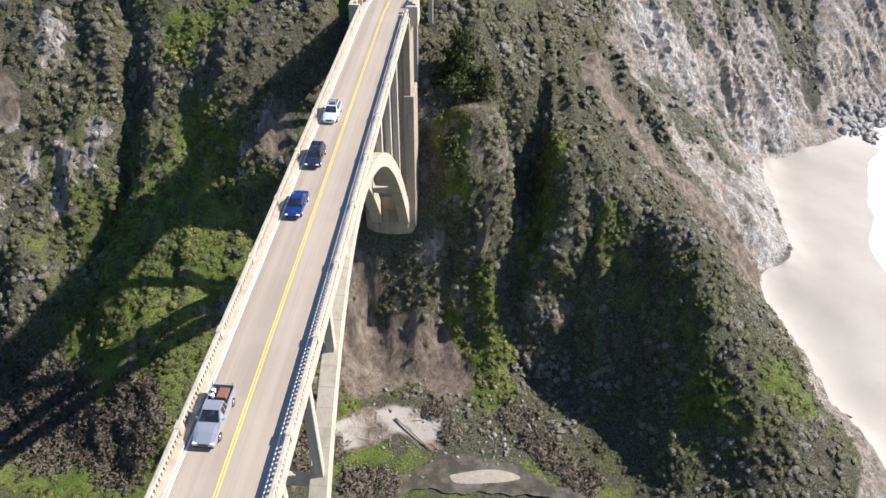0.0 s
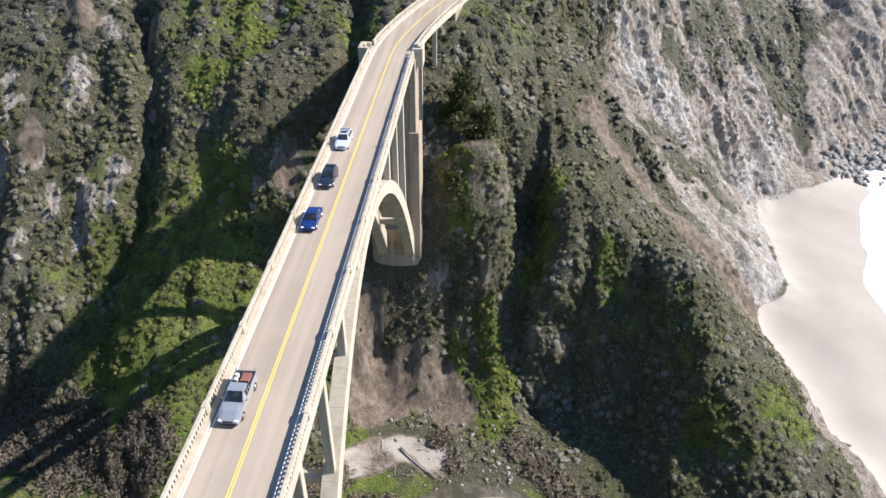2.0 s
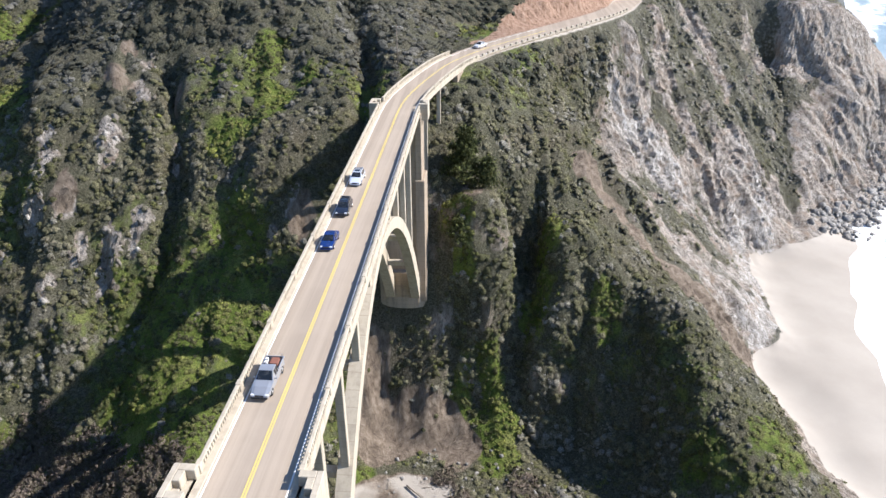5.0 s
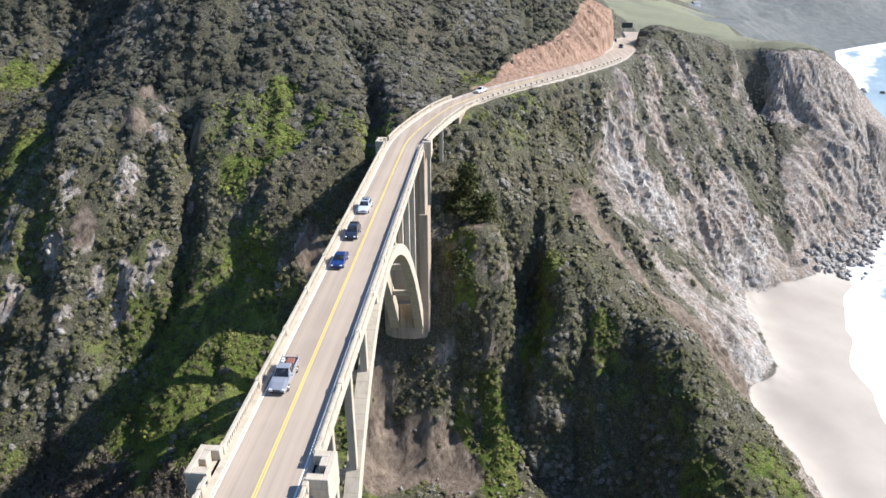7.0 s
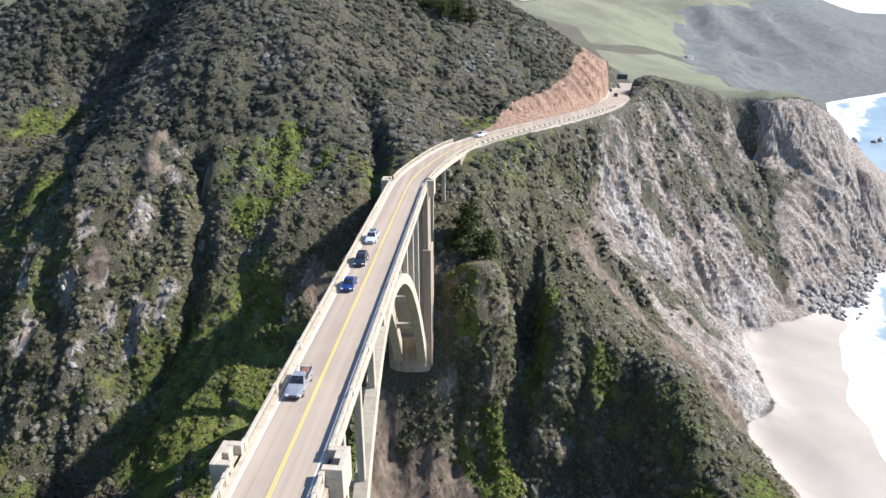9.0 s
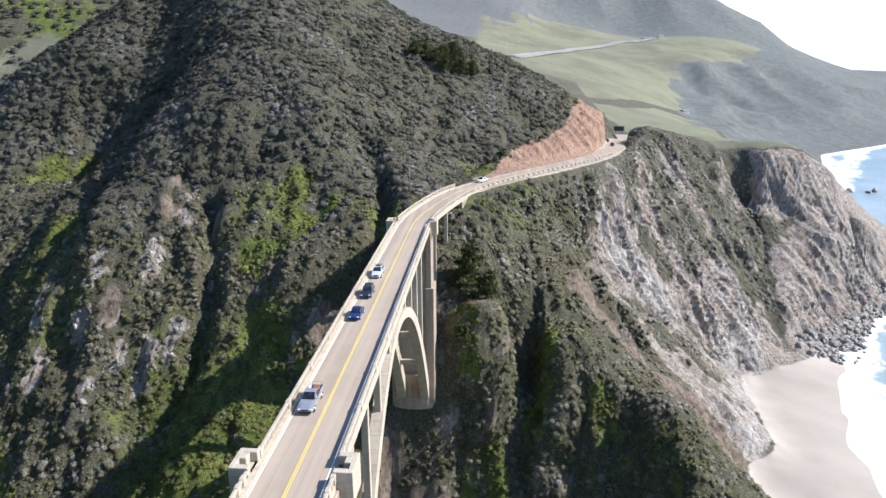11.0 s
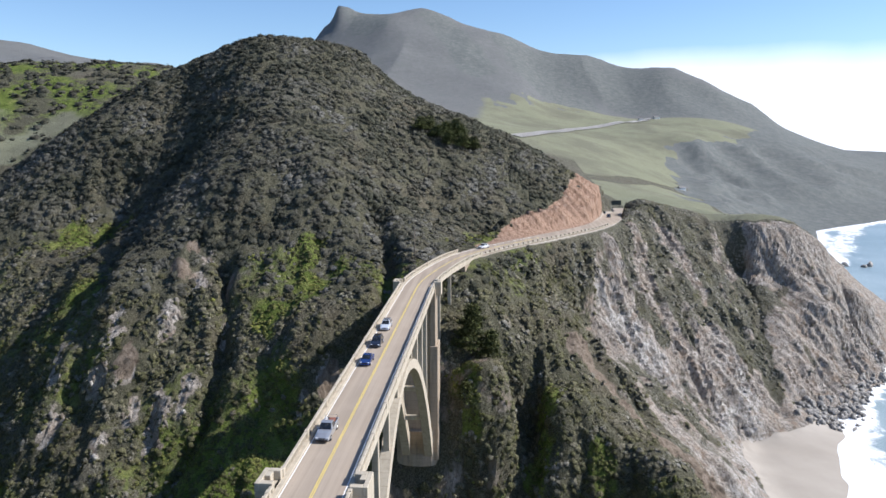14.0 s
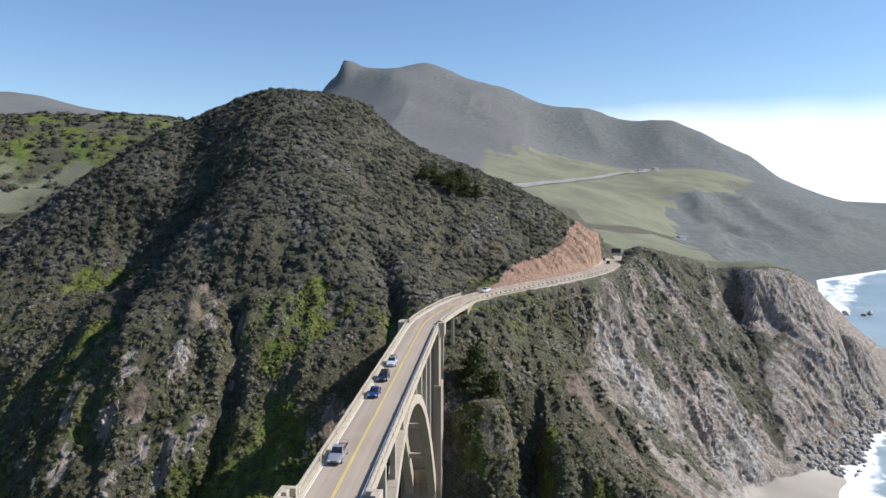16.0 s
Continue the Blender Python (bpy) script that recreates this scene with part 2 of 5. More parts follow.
def sweep(rings, closed_ends=True):
    """A mesh through rings of equal count, each a list of points."""
    bm = bmesh.new()
    rows = [[bm.verts.new(p) for p in r] for r in rings]
    n = len(rows[0])
    for a, b in zip(rows, rows[1:]):
        for k in range(n):
            bm.faces.new((a[k], a[(k + 1) % n], b[(k + 1) % n], b[k]))
    if closed_ends:
        bm.faces.new(rows[0][::-1])
        bm.faces.new(rows[-1])
    bmesh.ops.recalc_face_normals(bm, faces=bm.faces)
    return bm


# ---- noise on arrays ----
PERM = np.random.RandomState(7).permutation(512)
PERM = np.concatenate([PERM, PERM, PERM])
GRAD = np.random.RandomState(8).normal(size=(512, 3))
GRAD /= np.linalg.norm(GRAD, axis=1)[:, None]


def perlin(x, y, z):
    xi, yi, zi = (np.floor(v).astype(int) for v in (x, y, z))
    xf, yf, zf = x - xi, y - yi, z - zi
    u, v, w = (t * t * t * (t * (t * 6 - 15) + 10) for t in (xf, yf, zf))
    out = 0.0
    for i in (0, 1):
        for j in (0, 1):
            for k in (0, 1):
                g = GRAD[PERM[PERM[PERM[(xi + i) % 512] + (yi + j) % 512] % 512 + (zi + k) % 512] % 512]
                d = g[..., 0] * (xf - i) + g[..., 1] * (yf - j) + g[..., 2] * (zf - k)
                out = out + d * (u if i else 1 - u) * (v if j else 1 - v) * (w if k else 1 - w)
    return out * 1.6


def fbm(x, y, z, octaves=4, ridged=False):
    total, amp, norm = 0.0, 1.0, 0.0
    for o in range(octaves):
        n = perlin(x * 2**o + 17 * o, y * 2**o + 5 * o, z * 2**o + 3 * o)
        total = total + amp * ((1 - 2 * np.abs(n)) if ridged else n)
        norm += amp
        amp *= 0.5
    return total / norm


def step(a, b, v):
    t = np.clip((v - a) / (b - a), 0, 1)
    return t * t * (3 - 2 * t)


def slabs(x, y):
    """Broken blocks: a level for each cell and the tilt of its face."""
    xi, yi = np.floor(x).astype(int), np.floor(y).astype(int)
    best, level, tilt = np.full(np.shape(x), 9.0), np.zeros(np.shape(x)), np.zeros(np.shape(x))
    for i in (-1, 0, 1):
        for j in (-1, 0, 1):
            h = PERM[PERM[(xi + i) % 512] + (yi + j) % 512]
            dx, dy = xi + i + (h % 61) / 61 - x, yi + j + (h % 53) / 53 - y
            d = np.hypot(dx, dy)
            near = d < best
            best, level = np.where(near, d, best), np.where(near, (h % 47) / 46, level)
            tilt = np.where(near, dx * ((h % 37) / 18 - 1) + dy * ((h % 29) / 14 - 1), tilt)
    return level, tilt


def line_distance(x, y, pts):
    """Distance to a polyline in plan, and the third value interpolated along it."""
    best, val = np.full(np.shape(x), 1e9), np.zeros(np.shape(x))
    for a, b in zip(pts, pts[1:]):
        dx, dy = b[0] - a[0], b[1] - a[1]
        t = np.clip(((x - a[0]) * dx + (y - a[1]) * dy) / (dx * dx + dy * dy), 0, 1)
        d = np.hypot(x - a[0] - t * dx, y - a[1] - t * dy)
        near = d < best
        best, val = np.where(near, d, best), np.where(near, a[2] + t * (b[2] - a[2]), val)
    return best, val


# ---- the lie of the land: ridges, gullies and feet of slopes ----
ROAD_Z = 81.0
ROAD_LINE = [(3.3, -260, 81), (1.1, -100, 81), (-0.94, 46, 81), (-0.8, 54, 81.1), (1.7, 66, 81.5), (6.6, 84, 82), (14.2, 99.5, 82), (22, 111.5, 82), (32.4, 126, 82), (44, 142, 82),
             (54.5, 157, 82), (62.1, 172, 82), (68.5, 193, 81.5), (72, 215, 80), (78, 247, 78), (90, 290, 74), (96, 340, 71)]
LAND = {
    "creek": [(-170, 35, 12), (-120, 24, 9), (-80, 10, 7), (-50, 2, 5), (-15, 5, 1.6), (8, 9, 0.5), (24, 9, 0.3), (45, -3, 0.2), (75, -12, 0), (112, -8, 0.2)],
    "north_bank": [(-170, -30, 45), (-70, -32, 24), (-20, -30, 14), (0, -58, 30), (40, -36, 14), (60, -60, 40), (110, -45, 6), (0, -104, 77), (-100, -100, 88), (60, -110, 66), (0, -200, 84), (-200, -200, 130), (100, -200, 50)],
    "creek_side": [(-66, 19, 15), (-45, 9, 13), (-30, 24, 17), (-8, 27, 4), (4, 28, 2.2), (15, 22, 2), (23, 33, 4), (32, 20, 1)],
    "soil_bank": [(-14, 37, 16), (-7, 39, 11), (-1, 36, 5), (5, 38, 8), (-3, 44, 27), (4, 44, 25)],
    "tower_spur": [(10, 45, 20), (17, 45, 19), (14, 49, 40), (14, 53, 58), (10, 58, 56), (21, 57, 58), (-4, 46, 33.5), (5, 46, 33), (-4, 56, 52), (4, 62, 64), (13, 64, 58), (14, 72, 73), (6, 76, 76)],
    "east_low": [(-22, 42, 33), (-39, 48, 43), (-30, 53, 49), (-38, 38, 37), (-52, 25, 28), (-49, 20, 24), (-64, 31, 27), (-70, 37, 29), (-79, 35, 35), (-78, 51, 51), (-51, 49, 48), (-110, 50, 45)],
    "east_mid": [(-36, 56, 60), (-25, 63, 66), (-51, 71, 68), (-96, 65, 70), (-70, 76, 76), (-91, 72, 78), (-32, 83, 76), (-12, 74, 74), (-62, 89, 87), (-93, 91, 85), (-135, 97, 70)],
    "east_high": [(-25, 104, 90), (-50, 102, 97), (-63, 99, 101), (-41, 112, 109), (-4, 136, 90), (-2, 112, 84), (14, 160, 97), (-124, 132, 93), (-95, 133, 113), (-70, 142, 126), (-30, 160, 118)],
    "hill_crest": [(-215, 150, 88), (-165, 158, 116), (-136, 185, 148), (-112, 196, 160), (-92, 205, 164.5), (-74, 215, 163.5), (-53, 225, 160), (-32, 222, 140), (-6, 228, 130), (22, 232, 118), (38, 222, 109), (47, 193, 101), (57, 236, 92)],
    "behind_crest": [(-160, 290, 130), (-80, 300, 140), (0, 320, 90), (60, 300, 72), (100, 330, 68)],
    "sea_cliff_upper": [(26, 95, 71), (36, 108, 66), (41, 118, 59), (64, 147, 60), (68, 160, 63), (87, 179, 60), (100, 198, 58), (134, 234, 48), (155, 227, 46), (172, 236, 54), (172, 215, 36)],
    "sea_cliff_lower": [(68, 129, 37), (75, 109, 27), (98, 146, 22), (109, 177, 38), (111, 144, 12), (102, 136, 8), (104, 104, 4), (95, 92, 10), (160, 192, 17), (182, 213, 9), (197, 224, 11), (206, 246, 6), (215, 290, 8)],
    "dark_headland": [(205, 262, 38), (212, 262, 33), (219, 261, 26), (224, 256, 12), (229, 258, 1), (234, 276, 2), (222, 282, 27), (203, 240, 14)],
    "cliff_top": [(80, 205, 84), (88, 222, 86), (104, 231, 80.5), (122, 233, 76.5), (147, 240, 71.5), (169, 243, 71), (178, 252, 68), (187, 248, 60), (198, 258, 46), (150, 290, 69), (120, 300, 70)],
    "west_spur": [(45, 64.5, 45), (52, 58, 40), (61, 47.5, 37.5), (67, 36, 27.5), (72.5, 22, 20.5), (82, 17.5, 15.5), (90, 13.5, 9.5), (102, 6, 2)],
    "spur_east_side": [(25, 58, 38), (23, 63, 42), (31, 50, 28), (37, 60, 49), (34, 48, 31), (44, 51, 35), (50, 43, 18), (36, 38, 10), (37, 44, 19), (64, 15, 10), (69, 11, 9), (45, 20, 2), (53, 28, 4), (56, 13, 3), (59, 30, 10), (64, 33.4, 25), (46, 33, 5)],
    "beach_foot": [(105, 21, 1.5), (98, 34, 1.5), (96, 52, 1.6), (92, 67, 2), (93, 77, 3), (104.5, 73, 1.4), (110, 93, 1.4), (113, 121, 1.5), (116, 142, 1.6), (138, 146, 1.4), (158, 175, 1.5), (178, 186, 1)],
    "slide": [(58, 70, 36), (70, 71, 23), (56, 83, 37), (59, 91, 34), (80, 84, 20), (47, 92, 53)],
    "strand": [(122, -10, 0.3), (110, 40, 1.4), (112, 62, 1.4), (118, 85, 1.4), (122, 110, 1.4), (124, 130, 1.5), (140, 135, 1.0), (128, 50, 0.0), (133, 82, 0.0), (141, 111, 0.0), (158, 150, 0.0), (174, 170, -0.5), (215, 232, -2)],
    "sea_floor": [(160, 20, -4), (180, 100, -4), (240, 180, -5), (300, 300, -6), (420, 500, -6), (700, 700, -8), (400, -200, -8), (1500, 500, -20), (1500, 2500, -20)],
    "meadow": [(163, 377, 66), (189, 313, 60), (118, 463, 67), (188, 469, 62), (222, 346, 52), (139, 593, 69), (266, 400, 0), (300, 500, 0), (230, 600, 45), (210, 800, 70), (130, 900, 112), (290, 760, 30)],
    "far_shore": [(340, 620, -1), (410, 764, -1), (545, 875, -1), (700, 1050, -1), (900, 1350, -1), (1200, 1700, -1)],
    "far_slope": [(200, 1180, 130), (360, 960, 40), (345, 1090, 110), (560, 1150, 60), (480, 1350, 140), (0, 1100, 150), (-120, 800, 150)],
    "far_mountain": [(-600, 1700, 215), (-490, 1690, 300), (-440, 1694, 362), (-371, 1703, 420), (-290, 1718, 416), (-196, 1731, 434), (-122, 1739, 416), (27, 1753, 358), (175, 1752, 322), (443, 1715, 274), (626, 1669, 183), (712, 1640, 113), (801, 1601, 66), (900, 1556, 30)],
    "mountain_arms": [(-60, 1400, 250), (90, 1450, 215), (-260, 1300, 240), (250, 1450, 170), (-200, 2600, 330), (500, 2600, 150), (-760, 1750, 170), (-900, 2200, 170), (-1500, 2600, 200)],
    "east_hills": [(-235, 235, 85), (-300, 290, 96), (-335, 345, 136), (-362, 425, 178), (-300, 440, 178), (-255, 440, 174), (-330, 560, 150), (-877, 1058, 280), (-835, 1089, 276), (-784, 1125, 262), (-560, 800, 190), (-420, 150, 110), (-700, 300, 230)],
}
# rock faces and brushy gullies of the sea cliff: plan lines with half widths
CLIFF_ROCK = [([(59, 137, 0), (67, 136, 0), (77, 135, 0)], 8), ([(75, 178, 0), (77, 175, 0), (79, 163, 0)], 7), ([(94, 206, 0), (101, 201, 0), (110, 193, 0)], 4),
              ([(115, 167, 0), (117, 157, 0), (119, 145, 0)], 6), ([(91, 155, 0), (103, 154, 0), (113, 151, 0), (130, 153, 0)], 8), ([(62, 150, 0), (52, 112, 0), (70, 100, 0), (90, 88, 0)], 8),
              ([(161, 244, 0), (152, 209, 0), (143, 182, 0), (143, 159, 0)], 14), ([(190, 264, 0), (181, 221, 0), (168, 180, 0)], 16), ([(98, 84, 0), (104, 104, 0), (111, 144, 0)], 9), ([(212, 270, 0), (226, 262, 0)], 14)]
CLIFF_BRUSH = [([(136, 258, 0), (140, 225, 0), (132, 190, 0), (134, 174, 0)], 9), ([(117, 250, 0), (112, 202, 0), (121, 179, 0)], 8), ([(84, 190, 0), (92, 172, 0), (98, 160, 0)], 5), ([(40, 95, 0), (60, 100, 0), (84, 118, 0)], 8),
               ([(60, 160, 0), (84, 150, 0)], 4)]
BLUFF_Y, BLUFF_X = [500, 560, 800, 1050, 1180, 1400], [260, 205, 245, 290, 420, 560]
FAR_GULLIES = [([(-151, 1674, 0), (-95, 1571, 0), (-42, 1437, 0)], 42), ([(40, 1690, 0), (93, 1547, 0), (163, 1436, 0)], 60), ([(210, 1662, 0), (352, 1535, 0), (520, 1499, 0), (700, 1400, 0)], 120), ([(-330, 1710, 0), (-300, 1600, 0)], 45)]
MEADOW_CREEK = [(60, 560, 0), (102, 569, 0), (150, 640, 0), (179, 698, 0), (240, 734, 0)]
GULLIES = [([(-120, 180, 0), (-113, 154, 0), (-126, 134, 0)], 22.0, 13.0), ([(-66, 82, 0), (-60, 72, 0), (-59.5, 58, 0), (-59, 48, 0), (-62, 40, 0)], 3.8, 5.0), ([(-24, 112, 0), (-15, 88, 0), (-13.5, 70, 0), (-17, 59, 0)], 4.0, 5.5), ([(-110, 96, 0), (-98, 74, 0), (-95, 50, 0)], 4.5, 3.5), ([(28, 64, 0), (26, 54, 0), (26, 45, 0), (29, 38, 0), (36, 31, 0)], 3.6, 5.5), ([(42, 54, 0), (40, 45, 0), (40, 36, 0)], 4.0, 4.5),
           ([(84, 190, 0), (96, 166, 0), (104, 150, 0), (116, 134, 0)], 3.0, 3.0), ([(140, 236, 0), (140, 210, 0), (134, 176, 0), (134, 160, 0)], 4.5, 4.0), ([(206, 232, 0), (203, 250, 0), (202, 264, 0)], 4.0, 8.0)]
OUTCROPS = [(-75, 64, 4), (-71, 75, 3), (-78, 47, 3), (-71, 48, 4), (-84, 39, 3), (-72, 43, 3), (-65, 53, 3.5), (-88, 60, 4), (-82, 53, 3), (-89, 50, 4), (-72, 84, 3.5), (-98, 44, 4), (-104, 56, 4), (-60, 66, 2.5), (13, 60, 2), (-33, 51, 3), (-28, 55, 2.5)]
BROWN_PATCHES = [(-75, 83, 4), (-76, 77, 4.5), (-83, 55, 4), (-26, 54, 4), (15, 57, 2), (-61, 78, 3)]
GREEN_PATCHES = [(-46, 70, 9), (-38, 78, 9), (-30, 84, 6), (-41, 86, 7), (-49, 26, 8), (-51, 13, 9), (-129, 129, 11), (-142, 124, 11), (-120, 112, 8), (32, 51, 3.5), (34, 61, 4), (20, 44, 3.5), (65, 20, 8), (-40, 36, 12), (-48, 22, 12), (-34, 18, 10),  (22, 36, 5), (21, 29, 5), (48, 50, 5), (80, 22, 9), (30, 52, 6), (-8.6, 20.6, 4), (-2.3, 14, 4), (-3.4, 9.5, 3.5), (13, 41, 4), (13, 51, 3), (9, 55, 3), (20, 37, 5), (23, 30, 5), (17, 5.5, 3)]
CTRL = np.array([p for line in LAND.values() for p in line], float)


def kernel(d2):
    return -np.sqrt(d2 + 12.0)


def solve_land():
    n = len(CTRL)
    d2 = ((CTRL[:, None, :2] - CTRL[None, :, :2]) ** 2).sum(-1)
    a = np.zeros((n + 1, n + 1))
    a[:n, :n] = kernel(d2) + np.eye(n) * 1.0
    a[:n, n] = a[n, :n] = 1
    return np.linalg.solve(a, np.r_[CTRL[:, 2], 0])


LAND_W = solve_land()


def land(x, y):
    """Height of the bare ground, with the road bench cut into it."""
    x, y = np.asarray(x, float), np.asarray(y, float)
    z = np.full(x.shape, LAND_W[-1])
    for (cx, cy, _), w in zip(CTRL, LAND_W[:-1]):
        z = z + w * kernel((x - cx) ** 2 + (y - cy) ** 2)
    for pts, wide, deep in GULLIES:
        z = np.maximum(z - deep * np.exp(-((line_distance(x, y, pts)[0] / wide) ** 2)), np.minimum(z, 1.8))
    d, rz = line_distance(x, y, ROAD_LINE)
    road_x = np.interp(y, [p[1] for p in ROAD_LINE], [p[0] for p in ROAD_LINE])
    bench = (1 - np.clip((d - 4.6) / np.where(x > road_x, 9.0, 2.4), 0, 1)) * (step(72, 84, y) + step(-86, -96, y))
    cut = (x < road_x) & (y > 106) & (y < 215) & (d < 15)
    z = np.where(cut, np.maximum(z, rz - 0.3 + step(112, 150, y) * 0.9 * np.clip(d - 6.5, 0, 20)), z)
    z = z * (1 - bench) + (rz - 0.35) * bench
    under = (1 - step(5, 12, np.abs(x))) * (1 - step(66, 74, y)) * step(-90, -84, y)
    return np.where(under > 0.5, np.minimum(z, 78.2), z)


def spaced(lo, a, b, hi, fine, grow=1.07, back=None):
    """Axis values that are close from a to b and wider towards lo and hi."""
    mid = list(np.arange(a, b, fine))
    up, s = [mid[-1]], fine
    while up[-1] < hi:
        s *= grow
        up.append(up[-1] + s)
    down, s = [mid[0]], fine
    while down[-1] > lo:
        s *= back or grow
        down.append(down[-1] - s)
    return np.array(down[:0:-1] + mid + up[1:])


GX = spaced(-2600, -150, 212, 2600, 1.0, 1.05)
GY = spaced(-900, -12, 262, 4200, 1.0, 1.024, 1.15)


def build_ground():
    X, Y = np.meshgrid(GX, GY)
    Z = land(X, Y)
    gy, gx = np.gradient(Z, GY, GX)
    slope = np.hypot(gx, gy)
    nrm = np.stack([-gx, -gy, np.ones_like(Z)], -1)
    nrm /= np.linalg.norm(nrm, axis=-1)[..., None]
    d_road, _ = line_distance(X, Y, ROAD_LINE)
    d_road = np.where((Y < 78) & (Y > -88), 99, d_road)
    d_tower = np.maximum(np.abs(X) - 6, np.maximum(44 - Y, Y - 54))
    calm = step(4, 9, d_road) * step(0.6, 3.5, Z) * (0.35 + 0.65 * step(0, 5, d_tower))
    steep = step(0.5, 1.5, slope)
    west = step(35, 70, X) * step(55, 90, Y)
    big = fbm(X / 26, Y / 26, Z / 40, 3, True)
    mid = fbm(X / 8.5, Y / 8.5, Z / 14, 3, True)
    fine = fbm(X / 2.7, Y / 2.7, Z / 4, 2)
    # ribs and gullies that run down the slopes: towards the creek inland, towards the beach on the sea side
    sea = step(25, 55, X) * step(50, 80, Y)
    across = X * (1 - sea) + 0.72 * (X + Y) * sea + 3.0 * fbm(X / 22, Y / 22, Z / 30, 2)
    down = Y * (1 - sea) + 0.72 * (Y - X) * sea
    ribs = (fbm(across / 19, down / 75, Z * 0, 2, True) - 0.4) * 2.8 + (fbm(across / 7.5, down / 34, Z / 60, 3, True) - 0.4) * 1.6
    ribs = ribs + sea * ((fbm(across / 5.5 + 11, down / 26, Z / 60, 3, True) - 0.4) * 1.7 + (fbm(across / 13, down / 60, Z * 0, 2, True) - 0.4) * 2.4)
    ribs = ribs * step(0.35, 0.9, slope) * (1 - 0.55 * step(85, 110, Z))
    # the cut bank above the road: a steep raw face with fine upright flutes
    road_side = np.interp(Y, [p[1] for p in ROAD_LINE], [p[0] for p in ROAD_LINE]) - 4.5
    d_axis, _ = line_distance(X, Y, ROAD_LINE)
    jag = fbm(X / 6 + 5, Y / 6, Z * 0, 2)
    bank_face = (X < road_side) * step(104, 112, Y) * step(226, 214, Y) * (1 - step(-0.8, 0.8, d_axis + 1.6 * jag - 8.0 - 9.5 * step(106, 158, Y)))
    run = X * 0.58 + Y * 0.81
    flute = bank_face * ((fbm(run / 2.4, d_axis / 40, Z * 0, 2, True) - 0.4) * 2.2 + (fbm(run / 6.0 + 9, d_axis / 60, Z * 0, 2, True) - 0.4) * 1.2) * step(82.5, 85, Z)
    wx, wy = 0.9 * fbm(X / 9, Y / 9, Z / 9, 2), 0.9 * fbm(X / 9 + 50, Y / 9, Z / 9, 2)
    level, edge = slabs(across / 5.0 + wx, down / 15 + wy)
    level2, edge2 = slabs(across / 2.3 + 2 * wx + 70, down / 6.0 + 2 * wy)
    block = ((level - 0.5) * 0.8 + 0.5 * edge + (level2 - 0.5) * 0.35 + 0.3 * edge2) * steep * (0.3 + 0.4 * west)
    amp = calm * step(1500, 300, np.hypot(X, Y)) * (1 - bank_face) * (1 - 0.6 * step(232, 240, Y) * step(95, 105, X))
    crisp = fbm(across / 2.6, down / 13.0, Z / 40, 3, True) - 0.4
    push = flute + amp * (block + (big - 0.4) * (0.9 + 1.0 * steep) + ribs + (mid - 0.4) * (0.5 + 0.9 * steep) * (1 - 0.5 * west) + fine * (0.25 + 0.4 * steep + 0.2 * west) + crisp * (0.3 * steep + 1.1 * west * steep))
    far = step(600, 1100, Y)
    push = push + far * (fbm(X / 420, Y / 560, Z * 0, 2, True) - 0.6) * 30 * step(90, 240, Z)
    push = push + step(500, 650, Y) * (fbm(X / 110 + 3, Y / 150, Z * 0, 2, True) - 0.3) * 14 * step(8, 30, Z) * step(0, 40, X - np.interp(Y, BLUFF_Y, BLUFF_X)) * step(1500, 1300, Y)
    push = push + step(520, 650, Y) * (fbm(X / 130, Y / 44, Z * 0, 3, True) - 0.4) * (13 - 10 * step(1150, 1300, Y)) * step(10, 30, Z) * step(0, 60, X - np.interp(Y, BLUFF_Y, BLUFF_X) + 900 * step(1150, 1400, Y))
    push = push + 27 * np.exp(-((X + 380) / 15) ** 2 - ((Y - 1703) / 60) ** 2) * (1 + fbm(X / 12, Y / 60, Z * 0, 2)) + 8 * np.exp(-((X + 420) / 25) ** 2 - ((Y - 1700) / 60) ** 2)
    P = np.stack([X, Y, Z], -1) + nrm * push[..., None]
    # what covers the ground
    patch = fbm(X / 30 + 40, Y / 30, Z / 60, 3)
    speck = fbm(X / 7 + 9, Y / 7, Z / 9, 3)
    blot = fbm(X / 15 + 70, Y / 15, Z / 12, 4)
    vein = fbm(across / 6.5 + 31, down / 26, Z / 40, 4)
    rock = 0.10 + 0.10 * np.clip(ribs, -2, 2) * steep + 0.16 * steep + 0.30 * west * step(0.5, 1.0, slope) + (0.45 + 0.35 * west) * (0.6 * speck + 0.8 * blot) + 0.75 * west * vein - 0.22 * step(0.2, -0.3, big)
    face, gully = np.full(X.shape, -1.0), np.full(X.shape, -1.0)
    for pts, half in CLIFF_ROCK:
        face = np.maximum(face, 1 - (line_distance(X, Y, pts)[0] + 5 * vein + 3 * speck) / half)
    for pts, half in CLIFF_BRUSH:
        gully = np.maximum(gully, 1 - (line_distance(X, Y, pts)[0] + 4 * speck) / half)
    rock = rock + west * (0.42 * np.clip(face, -1, 0.8) - 0.8 * np.clip(gully, 0, 1)) - 0.06 * west
    rock = rock + 0.25 * step(6, 22, X) * step(30, 10, X) * step(40, 46, Y) * step(64, 56, Y) * (0.5 + speck) + 0.18 * west * step(60, 25, Z)
    rock = rock - 0.35 * (1 - step(8, 20, d_road)) - 0.15 * step(0, -20, X)
    spur = (1 - step(6, 26, line_distance(X, Y, LAND["west_spur"])[0])) * step(70, 60, Y)
    rock = rock - 0.35 * spur - 0.3 * step(70, 100, Z) * (1 - west)
    crop_out = np.full(X.shape, 0.0)
